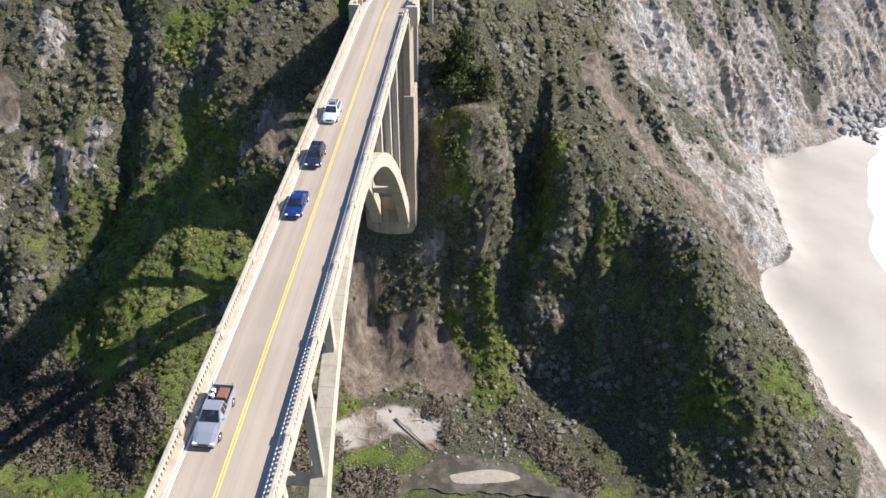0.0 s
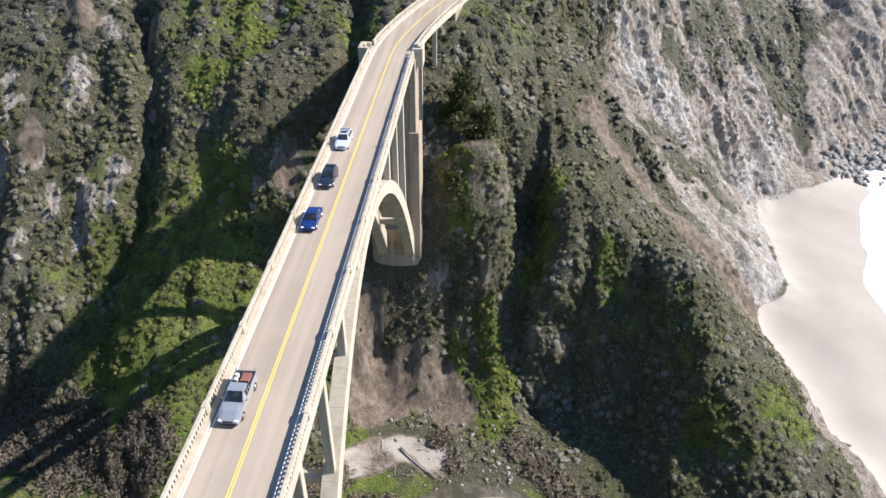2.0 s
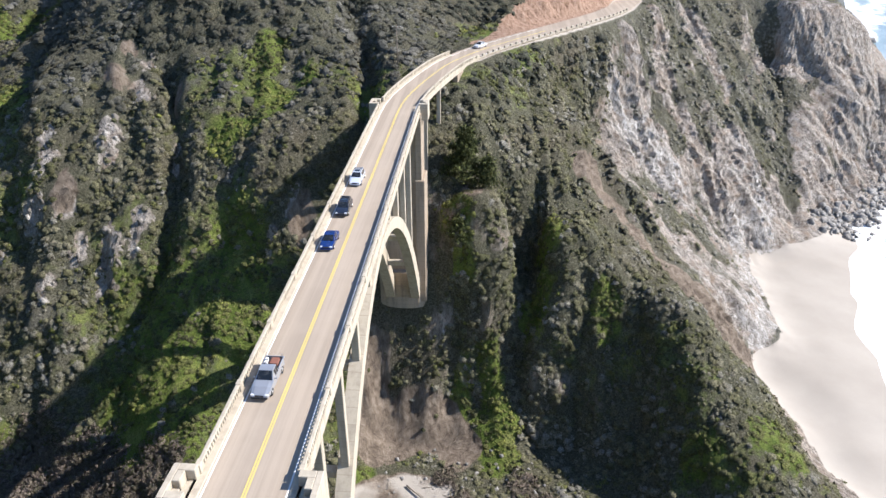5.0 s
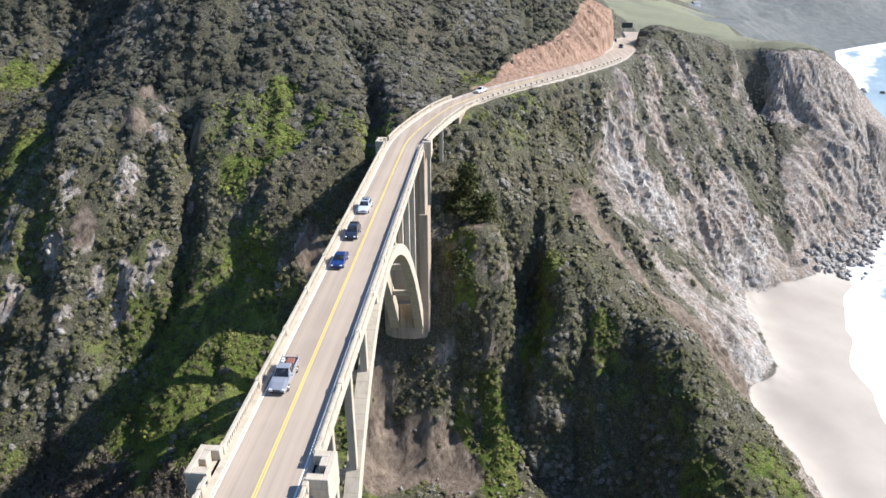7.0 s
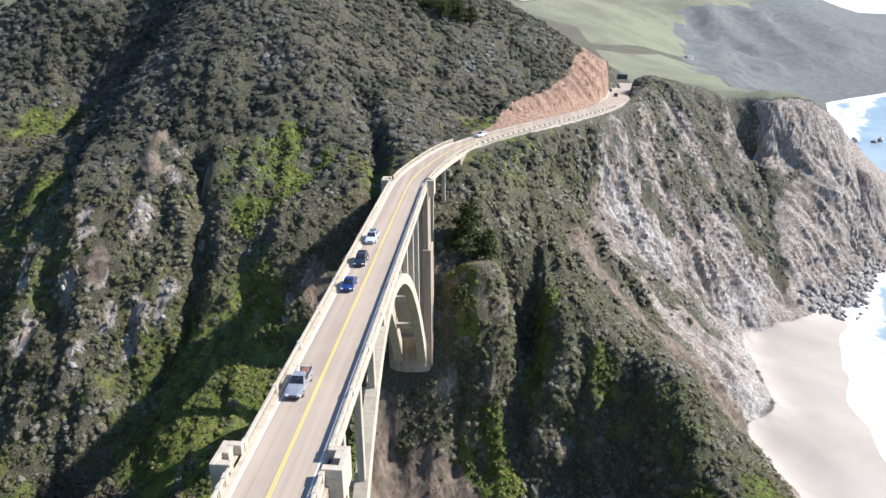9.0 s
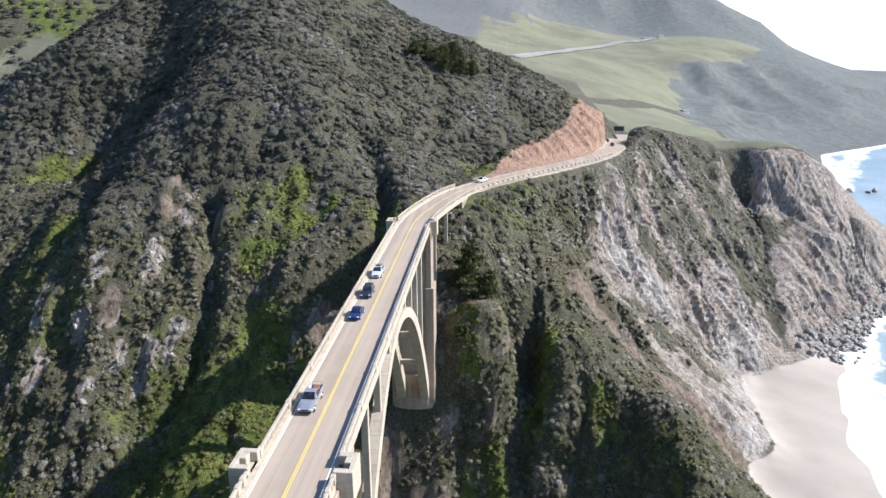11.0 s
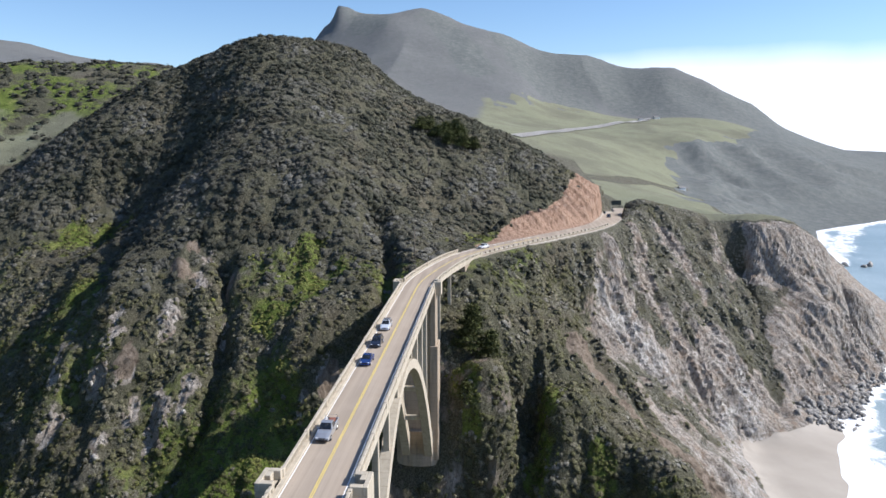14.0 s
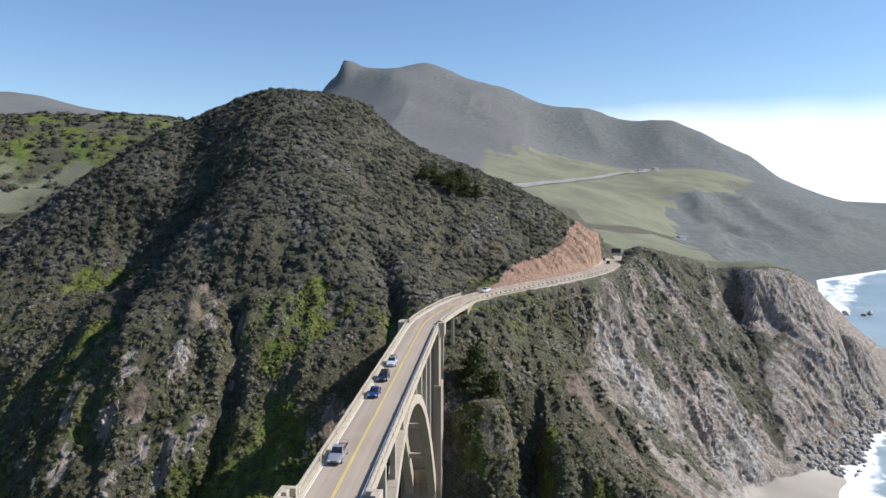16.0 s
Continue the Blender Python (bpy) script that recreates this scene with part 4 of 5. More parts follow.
def make_car(name, label, category, paint, length, width, height, style, at):
    """A road vehicle whose nose points along -y."""
    car = thing(name, label, category, "vehicles on the road", at=at)
    L, w = length / 2, width / 2
    belt = height * 0.60
    body = [(-L, w * 0.78, 0.32, 0.52, 0.56), (-L + 0.12, w * 0.90, 0.24, 0.62, 0.70), (-L + 0.9, w, 0.20, belt * 0.90, belt * 0.98), (-L * 0.36, w, 0.20, belt, belt + 0.03),
            (L * 0.55, w, 0.20, belt, belt + 0.03), (L - 0.25, w * 0.97, 0.24, belt * 0.98, belt + 0.02), (L, w * 0.88, 0.34, belt * 0.86, belt * 0.92)]
    part("body", hull(body), paint, car)
    roof = height
    tops = {"sedan": (-L * 0.42, -L * 0.05, L * 0.38, L * 0.74), "suv": (-L * 0.42, -L * 0.10, L * 0.78, L * 0.95), "pickup": (-L * 0.36, -L * 0.08, L * 0.26, L * 0.32)}[style]
    y0, y1, y2, y3 = tops
    wb, wt = w * 0.93, w * 0.72
    cabin = sweep([[(-wb, y0, belt - 0.03), (wb, y0, belt - 0.03), (wb * 0.9, y0 + 0.02, belt), (-wb * 0.9, y0 + 0.02, belt)],
                   [(-wb, y1, belt - 0.03), (wb, y1, belt - 0.03), (wt, y1, roof - 0.04), (-wt, y1, roof - 0.04)],
                   [(-wb, (y1 + y2) / 2, belt - 0.03), (wb, (y1 + y2) / 2, belt - 0.03), (wt, (y1 + y2) / 2, roof), (-wt, (y1 + y2) / 2, roof)],
                   [(-wb, y2, belt - 0.03), (wb, y2, belt - 0.03), (wt, y2, roof - 0.05), (-wt, y2, roof - 0.05)],
                   [(-wb, y3, belt - 0.03), (wb, y3, belt - 0.03), (wb * 0.88, y3, belt), (-wb * 0.88, y3, belt)]])
    part("cabin", cabin, paint, car)
    e = 0.015
    part("windscreen", quad_slab([(-wb * 0.86, y0 + 0.06, belt + 0.03 + e), (wb * 0.86, y0 + 0.06, belt + 0.03 + e), (wt * 0.9, y1 - 0.03, roof - 0.09 + e), (-wt * 0.9, y1 - 0.03, roof - 0.09 + e)]), M_GLASS, car, "dark tinted glass")
    part("rear_window", quad_slab([(wb * 0.82, y3 - 0.04, belt + 0.05 + e), (-wb * 0.82, y3 - 0.04, belt + 0.05 + e), (-wt * 0.88, y2 + 0.03, roof - 0.10 + e), (wt * 0.88, y2 + 0.03, roof - 0.10 + e)]), M_GLASS, car, "dark tinted glass")
    for s in (-1, 1):
        mids = [(y1 + 0.05, (y1 + y2) / 2 - 0.05), ((y1 + y2) / 2 + 0.05, y2 - 0.08)]
        for a, b in mids:
            lo, hi = belt + 0.04, roof - 0.13
            f = lambda z: s * (wb + (wt - wb) * (z - belt) / (roof - belt) + 0.012)
            p = [(f(lo), a, lo), (f(lo), b, lo), (f(hi), b, hi), (f(hi), a, hi)]
            part("side_window", quad_slab(p if s > 0 else p[::-1], 0.012), M_GLASS, car, "dark tinted glass")
        part("headlight", boxed((s * w * 0.70 - 0.17, -L + 0.03, 0.58), (s * w * 0.70 + 0.17, -L + 0.25, 0.72), 0.03), M_LAMP, car, "clear headlight lens")
        part("tail_light", boxed((s * w * 0.76 - 0.12, L - 0.16, belt * 0.72), (s * w * 0.76 + 0.12, L + 0.02, belt * 0.9), 0.02), M_TAIL, car, "red tail light")
        part("door_mirror", boxed((s * (w + 0.1) - 0.1, y0 + 0.32, belt), (s * (w + 0.1) + 0.1, y0 + 0.44, belt + 0.15), 0.03), paint, car)
        for y in (-L * 0.62, L * 0.60):
            wheel(car, s * (w - 0.10), y, 0.36 if style != "sedan" else 0.32)
    part("bumper", boxed((-w * 0.82, -L - 0.05, 0.28), (w * 0.82, -L + 0.12, 0.46), 0.04), M_TRIM if style == "pickup" else paint, car)
    part("grille", boxed((-w * 0.42, -L - 0.01, 0.52), (w * 0.42, -L + 0.10, 0.66), 0.02), M_TRIM, car, "black grille")
    if style == "suv":
        part("sunroof", boxed((-wt * 0.62, y1 + 0.25, roof - 0.01), (wt * 0.62, y1 + 0.95, roof + 0.012)), M_GLASS, car, "dark glass sunroof")
        for s in (-1, 1):
            part("roof_rail", boxed((s * wt * 0.88 - 0.025, y1 + 0.3, roof - 0.02), (s * wt * 0.88 + 0.025, y2 - 0.1, roof + 0.07)), M_TRIM, car)
        for y in (y1 + 1.15, y2 - 0.45):
            part("roof_bar", boxed((-wt * 0.9, y - 0.04, roof + 0.03), (wt * 0.9, y + 0.04, roof + 0.08)), M_TRIM, car)
    if style == "pickup":
        for s in (-1, 1):
            a, b = sorted((s * w * 0.86, s * w * 0.99))
            part("bed_side", boxed((a, y3, belt - 0.02), (b, L - 0.02, belt + 0.16), 0.02), paint, car)
        part("tailgate", boxed((-w * 0.9, L - 0.1, belt - 0.02), (w * 0.9, L - 0.02, belt + 0.16), 0.02), paint, car)
        part("bed_floor", boxed((-w * 0.84, y3 + 0.05, belt), (w * 0.84, L - 0.1, belt + 0.045)), M_TRIM, car, "dark truck bed")
        part("ladder_rack", sweep([[(-w * 0.85, L - 0.25, belt + 0.1), (-w * 0.80, L - 0.25, belt + 0.1), (-w * 0.80, L - 0.2, belt + 0.1), (-w * 0.85, L - 0.2, belt + 0.1)],
                                   [(-w * 0.85, L - 0.25, belt + 0.65), (-w * 0.80, L - 0.25, belt + 0.65), (-w * 0.80, L - 0.2, belt + 0.6), (-w * 0.85, L - 0.2, belt + 0.6)],
                                   [(w * 0.85, L - 0.25, belt + 0.65), (w * 0.80, L - 0.25, belt + 0.65), (w * 0.80, L - 0.2, belt + 0.6), (w * 0.85, L - 0.2, belt + 0.6)],
                                   [(w * 0.85, L - 0.25, belt + 0.1), (w * 0.80, L - 0.25, belt + 0.1), (w * 0.80, L - 0.2, belt + 0.1), (w * 0.85, L - 0.2, belt + 0.1)]]), M_RIM, car, "thin steel rack")
    return car


LANE = -1.95
TOP = ROAD_Z + 0.016
make_car("pickup_truck", "silver-grey pickup truck with a loaded open bed", "pickup truck", glossy("silver_paint", (0.42, 0.43, 0.45), 0.28, 0.5), 5.4, 1.9, 1.75, "pickup", pose(LANE + bx(-40.6), -40.6, TOP))
make_car("sedan", "shiny blue sedan driving on the bridge", "car", glossy("blue_paint", (0.008, 0.04, 0.19), 0.2, 0.4), 4.6, 1.8, 1.42, "sedan", pose(LANE + bx(-12.0), -12.0, TOP))
make_car("station_wagon", "white sport utility wagon with roof bars and sunroof", "car", glossy("white_paint", (0.62, 0.66, 0.72), 0.22, 0.2), 4.7, 1.85, 1.66, "suv", pose(LANE + bx(9.2), 9.2, TOP))
make_car("crossover", "dark blue-grey crossover car on the bridge", "car", glossy("dark_paint", (0.03, 0.04, 0.065), 0.2, 0.5), 4.6, 1.85, 1.62, "suv", pose(LANE + bx(-1.9), -1.9, TOP))
k_far = min(range(len(AXIS)), key=lambda k: abs(AXIS[k, 1] - 102))
p_far = AXIS[k_far] - AXIS_N[k_far] * 1.95
make_car("hatchback", "white car on the hillside road", "car", glossy("pale_paint", (0.7, 0.7, 0.7), 0.25, 0.1), 4.6, 1.8, 1.5, "sedan",
         Matrix.Translation((p_far[0], p_far[1], p_far[2] + 0.016)) @ Matrix.Rotation(math.atan2(-AXIS_D[k_far][0], AXIS_D[k_far][1]), 4, "Z"))

for x, y in ((68.9, 202.0), (71.5, 236.0)):
    k = min(range(len(AXIS)), key=lambda i: abs(AXIS[i, 1] - y))
    make_car("far_car", "dark car on the bend of the hillside road", "car", glossy("black_paint", (0.02, 0.02, 0.022), 0.25, 0.2), 4.5, 1.8, 1.5, "sedan",
             Matrix.Translation((x, y, AXIS[k, 2] + 0.016)) @ Matrix.Rotation(math.atan2(-AXIS_D[k][0], AXIS_D[k][1]), 4, "Z"))

crate = thing("load_crate", "rust-brown crate in the pickup bed", "crate", at=pose(LANE + bx(-38.9) + 0.28, -38.9, TOP + 1.10))
part("crate_box", boxed((-0.38, -0.5, 0), (0.38, 0.5, 0.3), 0.02), M_RUST, crate)
for dx, dy in ((-0.45, -0.3), (-0.5, 0.2)):
    bucket = thing("bucket", "white plastic bucket in the pickup bed", "bucket", at=pose(LANE + bx(-38.9) + dx, -38.9 + dy, TOP + 1.10))
    bm = bmesh.new()
    bmesh.ops.create_cone(bm, cap_ends=True, segments=14, radius1=0.14, radius2=0.17, depth=0.36, matrix=pose(0, 0, 0.18))
    part("pail", bm, M_WHITE, bucket)

# ---- the road beyond: parapet, half viaduct, sign, far road and houses ----
WALL_K = [k for k in ALL_K if 88 < AXIS[k, 1] < 168]
wall = thing("road_parapet", "low pale stone parapet on the sea side of the road", "parapet")
part("footing", beam(WALL_K, rect(4.1, 4.4, -0.7, 0.2)), M_CONCRETE, wall)
post_me = shared("parapet_post", boxed((-0.24, -0.55, 0.2), (0.24, 0.55, 0.85), 0.05), M_CONCRETE)
for k in WALL_K[::3]:
    ob = new("parapet_post", post_me)
    ob.parent = wall
    p = AXIS[k] + AXIS_N[k] * 4.25
    ob.matrix_local = Matrix.Translation(p) @ Matrix.Rotation(math.atan2(-AXIS_D[k][0], AXIS_D[k][1]), 4, "Z")
HV_K = [k for k in ALL_K if 124 < AXIS[k, 1] < 142]
viaduct = thing("half_viaduct", "ribbed pale retaining wall under the road edge", "retaining wall")
part("wall", beam(HV_K, rect(3.6, 4.2, -6.5, -0.52)), M_CONCRETE_DARK, viaduct)
for k in HV_K[::3]:
    p = AXIS[k] + AXIS_N[k] * 4.3
    turn = Matrix.Translation(p) @ Matrix.Rotation(math.atan2(-AXIS_D[k][0], AXIS_D[k][1]), 4, "Z")
    bm = boxed((-0.15, -0.3, -6.5), (0.35, 0.3, -0.3), 0.04)
    bm.transform(turn)
    part("rib", bm, M_CONCRETE, viaduct)
wing = thing("wing_wall", "pale concrete wing wall at the bridge end", "retaining wall")
WK = [k for k in ALL_K if 78 < AXIS[k, 1] < 93]
part("wall", beam(WK, [(3.2, -9.0), (4.6, -9.0), (4.6, -1.06), (3.2, -1.06)]), M_CONCRETE_DARK, wing)

sgn = thing("road_sign", "dark rectangular road sign on two posts", "sign", at=pose(96, 352, ground_z(96, 352) - 0.1))
part("panel", boxed((-3.2, -0.06, 2.2), (3.2, 0.06, 5.2), 0.03), plain("sign_back", (0.04, 0.05, 0.045), 0.6), sgn)
for x in (-2, 2):
    part("post", boxed((x - 0.1, 0.07, -0.5), (x + 0.1, 0.25, 5.0)), M_TRIM, sgn)

FAR_ROAD, FAR_D = along([(36, 785, 0), (74, 888, 0), (131, 1070, 0), (193, 1188, 0), (259, 1274, 0), (306, 1350, 0), (324, 1384, 0)], 8.0)
bm = bmesh.new()
rows = []
for q, d in zip(FAR_ROAD, FAR_D):
    n = np.array((d[1], -d[0], 0))
    ends = [q - n * 8, q + n * 8]
    rows.append([bm.verts.new((e[0], e[1], ground_z(e[0], e[1]) + 1.3)) for e in ends])
for (a, b), (c, d) in zip(rows, rows[1:]):
    bm.faces.new((a, b, d, c))
bmesh.ops.solidify(bm, geom=list(bm.faces), thickness=1.5)
ob = part("road", bm, asphalt("far_road", (0.60, 0.585, 0.555)), None)
tagged(ob, "pale highway running along the far green terrace", "road", kind="structure")

M_WALL_WHITE = plain("white_wall", (0.72, 0.72, 0.70), 0.8)
M_ROOF = plain("grey_roof", (0.22, 0.21, 0.2), 0.8)
for x, y, size in ((240, 762, 4.5), (334, 1377, 6), (300, 1362, 5)):
    house = thing("house", "small white house far off on the coast", "house", "far houses", at=pose(x, y, ground_z(x, y) - 0.5, 0, 0, 20))
    part("wall", boxed((-size, -size * 0.6, -8), (size, size * 0.6, size * 0.6)), M_WALL_WHITE, house)
    bm = sweep([[(-size * 1.05, -size * 0.68, size * 0.6), (-size * 1.05, size * 0.68, size * 0.6), (-size * 1.05, 0, size)], [(size * 1.05, -size * 0.68, size * 0.6), (size * 1.05, size * 0.68, size * 0.6), (size * 1.05, 0, size)]])
    part("roof", bm, M_ROOF, house)

# ---- the creek ----
M_CREEK = Nodes("creek_water")
M_CREEK.bump(M_CREEK.noise(1.4, 6, 0.6), 0.25, 0.1)
M_CREEK = M_CREEK.done(M_CREEK.mix(M_CREEK.ramp(M_CREEK.noise(0.35, 6), [(0.4, 0), (0.65, 1)]), (0.065, 0.058, 0.04), (0.15, 0.13, 0.095)), 0.1, 0.5)
CREEK, CREEK_D = along([(-40, -6, 0), (-14, -3, 0), (0, 3.0, 0), (9, 8.6, 0), (18, 9.6, 0), (28, 9.4, 0), (37, 6.5, 0), (48, 0, 0), (60, -6, 0), (84, -10, 0), (112, -8, 0)], 1.5)
bm = bmesh.new()
rows = []
for i, (q, d) in enumerate(zip(CREEK, CREEK_D)):
    n = np.array((d[1], -d[0], 0))
    w = 1.9 + 2.6 * math.exp(-((q[0] - 19) / 10) ** 2) + 0.45 * math.sin(i * 0.7) + 0.3 * math.sin(i * 1.9)
    z = max(0.55, float(land(q[0], q[1])) + 0.35) if q[0] < 90 else 0.3
    rows.append([bm.verts.new((*(q + n * w * t)[:2], z)) for t in (-1, -0.3, 0.3, 1)])
for a, b in zip(rows, rows[1:]):
    for k in range(3):
        bm.faces.new((a[k], a[k + 1], b[k + 1], b[k]))
tagged(part("creek", bm, M_CREEK, None), "shallow brown creek winding to the beach", "water", kind="structure")

M_GRAVEL = Nodes("river_gravel")
M_GRAVEL.bump(M_GRAVEL.noise(5.0, 6, 0.7), 0.6, 0.1)
M_GRAVEL = M_GRAVEL.done(M_GRAVEL.mix(M_GRAVEL.ramp(M_GRAVEL.noise(1.2, 9, 0.75), [(0.35, 0), (0.65, 1)]), (0.27, 0.23, 0.185), (0.38, 0.335, 0.275)), 0.95, 0.2)
bm = bmesh.new()
tops = []
for r, h in ((1.1, 0.4), (1.0, 0.62), (0.6, 0.86), (0.2, 0.92)):
    tops.append([bm.verts.new((19.5 + 8.2 * r * math.cos(a) * (1 + 0.12 * math.sin(3 * a + 1)), 8.7 + 0.6 * math.cos(a) + 2.0 * r * math.sin(a) * (1 + 0.2 * math.sin(2 * a)), h)) for a in [j * math.tau / 28 for j in range(28)]])
for a, b in zip(tops, tops[1:]):
    for k in range(28):
        bm.faces.new((a[k], a[(k + 1) % 28], b[(k + 1) % 28], b[k]))
bm.faces.new(tops[-1])
tagged(part("gravel_bar", bm, M_GRAVEL, None, smooth=True), "pale gravel bar in the shallow creek", "gravel bar", kind="structure")

M_LOG = plain("bleached_wood", (0.34, 0.29, 0.23), 0.85, grain=0.5)
driftlog = thing("driftwood_log", "long bleached log lying on the creek bank", "log")
g0, g1 = Vector((1.9, 21.5, ground_z(1.9, 21.5) + 0.4)), Vector((10.5, 14.2, ground_z(10.5, 14.2) + 0.4))
rings = []
for k in range(9):
    c, r = g0.lerp(g1, k / 8), 0.22 - 0.015 * k + 0.02 * math.sin(k * 2.1)
    rings.append([(c.x + r * 0.7 * math.cos(a), c.y + r * 0.7 * math.cos(a), c.z + r * math.sin(a)) for a in [j * math.tau / 8 for j in range(8)]])
part("trunk", sweep(rings), M_LOG, driftlog, smooth=True)

stick_rng = random.Random(5)
for k in range(9):
    x, y, a, half = stick_rng.uniform(-8, 12), stick_rng.uniform(14, 22), stick_rng.uniform(0, math.pi), stick_rng.uniform(0.8, 1.9)
    stick = thing("driftwood_stick", "bleached driftwood stick lying on the creek bank", "driftwood", "driftwood on the bank", at=pose(x, y, max(ground_z(x + e * half * math.cos(a), y + e * half * math.sin(a)) for e in (-1, 0, 1)) + 0.05, 0, 0, math.degrees(a)))
    part("branch", sweep([[(half * e, 0.12 * math.sin(3 * e + k) + r * math.cos(b), r * math.sin(b)) for b in [j * math.tau / 6 for j in range(6)]] for e, r in ((-1, 0.09), (-0.3, 0.08), (0.4, 0.06), (1, 0.03))]), M_LOG, stick, smooth=True)

# ---- utility poles ----
M_POLE = plain("pole_wood", (0.22, 0.18, 0.14), 0.9, grain=0.5)
for x, y, h in ((-9.0, 152.0, 9.0), (-6.5, 87.0, 10.5), (20.0, 168.0, 9.0)):
    pole = thing("utility_pole", "weathered wooden utility pole on the brushy slope", "pole", "utility poles", at=pose(x, y, ground_z(x, y) - 0.4))
    part("post", sweep([[(r * math.cos(a), r * math.sin(a), z) for a in [j * math.tau / 8 for j in range(8)]] for z, r in ((0, 0.17), (h, 0.11))]), M_POLE, pole, smooth=True)
    part("crossarm", boxed((-1.1, -0.06, h - 0.75), (1.1, 0.06, h - 0.6), 0.01), M_POLE, pole)
    for s in (-0.95, -0.35, 0.35, 0.95):
        part("insulator", boxed((s - 0.05, -0.05, h - 0.6), (s + 0.05, 0.05, h - 0.42), 0.015), M_WHITE, pole, "pale ceramic insulator")


# ---- brush, trees and loose rock ----
rng = np.random.RandomState(11)
NX, NY = len(GX), len(GY)


def brush_shape(seed, lobes=2, leaves=8, squat=0.75):
    """A mounded bush: uneven rounded lobes with sprays of leaves that break its edge."""
    r = np.random.RandomState(seed)
    vs, fs, ns, base = [], [], [], 0
    for k in range(lobes):
        size = (0.92, 0.66, 0.52)[k] * r.uniform(0.85, 1.15)
        turn = r.rand() * math.tau
        c = np.array((0.0, 0.0, 0.0)) if k == 0 else np.array((0.62 * math.cos(turn), 0.62 * math.sin(turn), r.uniform(-0.05, 0.22)))
        ring = [[(0, 0, 1.0)]]
        for count, rise, out in ((6, 0.66, 0.70), (7, 0.02, 1.0)):
            o = r.rand() * math.tau
            ring.append([(out * math.cos(o + j * math.tau / count), out * math.sin(o + j * math.tau / count), rise) for j in range(count)])
        d = np.array([p for q in ring for p in q])
        v = d * r.uniform(0.62, 1.28, (len(d), 1)) * size + c
        f = [(0, 1 + j, 1 + (j + 1) % 6) for j in range(6)]
        a, b = 0, 0
        while a < 6 or b < 7:
            p, q = 1 + a % 6, 7 + b % 7
            if b * 6 <= a * 7:
                f.append((p, q, 7 + (b + 1) % 7))
                b += 1
            else:
                f.append((p, q, 1 + (a + 1) % 6))
                a += 1
        vs.append(v)
        fs.append(np.array(f) + base)
        ns.append(d / np.linalg.norm(d, axis=1)[:, None])
        base += len(v)
    d = r.normal(size=(leaves, 3))
    d[:, 2] = np.abs(d[:, 2]) + 0.1
    d /= np.linalg.norm(d, axis=1)[:, None]
    a = np.cross(d, r.normal(size=(leaves, 3)))
    a /= np.linalg.norm(a, axis=1)[:, None]
    c, w = d * r.uniform(0.75, 1.0, (leaves, 1)), r.uniform(0.14, 0.3, (leaves, 1))
    vs.append(np.stack([c - a * w, c + a * w, c + d * w * 1.5 + np.cross(d, a) * w], 1).reshape(-1, 3))
    fs.append(np.arange(3 * leaves).reshape(-1, 3) + base)
    ns.append(np.repeat(d, 3, axis=0))
    return np.concatenate(vs) * (1, 1, squat), np.concatenate(fs), np.concatenate(ns)


def scatter(name, shapes, spots, sizes, material, label, category, ground=None, tone=None):
    """Many shapes laid on the ground as one object; with ground normals they lie against the slope."""
    vs, fs, ns, tones, base = [], [], [], [], 0
    tone = rng.rand(len(spots)) if tone is None else tone
    for i, (p, s) in enumerate(zip(spots, sizes)):
        v, f, *nv = shapes[i % len(shapes)]
        a = rng.rand() * math.tau
        turn = np.array(((math.cos(a), -math.sin(a), 0), (math.sin(a), math.cos(a), 0), (0, 0, 1)))
        if ground is not None:
            z = ground[i] + (0, 0, 0.6)
            z = z / np.linalg.norm(z)
            x = np.cross((0.0, 1.0, 0.0), z)
            x /= np.linalg.norm(x)
            turn = np.stack([x, np.cross(z, x), z], 1) @ turn
        vs.append((v * s * (0.8 + 0.4 * rng.rand(3))) @ turn.T + p)
        for u in nv:
            n = u @ turn.T + (0.55 * ground[i] if ground is not None else 0)
            ns.append(n / np.linalg.norm(n, axis=1)[:, None])
        fs.append(f + base)
        tones.append(np.full(len(v), tone[i]))
        base += len(v)
    V, F = np.concatenate(vs), np.concatenate(fs)
    me = bpy.data.meshes.new(name)
    me.vertices.add(len(V))
    me.vertices.foreach_set("co", V.reshape(-1))
    me.loops.add(F.size)
    me.loops.foreach_set("vertex_index", F.reshape(-1).astype(np.int32))
    me.polygons.add(len(F))
    me.polygons.foreach_set("loop_start", np.arange(0, F.size, 3))
    me.polygons.foreach_set("loop_total", np.full(len(F), 3))
    me.update(calc_edges=True)
    me.attributes.new("tone", "FLOAT", "POINT").data.foreach_set("value", np.concatenate(tones))
    if ns:
        me.attributes.new("custom_normal", "FLOAT_VECTOR", "POINT").data.foreach_set("vector", np.concatenate(ns).reshape(-1))
    me.materials.append(material)
    return tagged(new(name, me), label, category, kind="stuff")


def pick(weight, count):
    """Random places on the ground, by weight per cell."""
    P = GROUND_P
    e1, e2 = P[:-1, 1:] - P[:-1, :-1], P[1:, :-1] - P[:-1, :-1]
    area = np.linalg.norm(np.cross(e1, e2), axis=-1)
    w = (area * weight[:-1, :-1]).reshape(-1)
    cells = rng.choice(len(w), count, p=w / w.sum())
    i, j = cells // (NX - 1), cells % (NX - 1)
    u, v = rng.rand(count, 1), rng.rand(count, 1)
    return P[i, j] + e1[i, j] * u + e2[i, j] * v, i, j


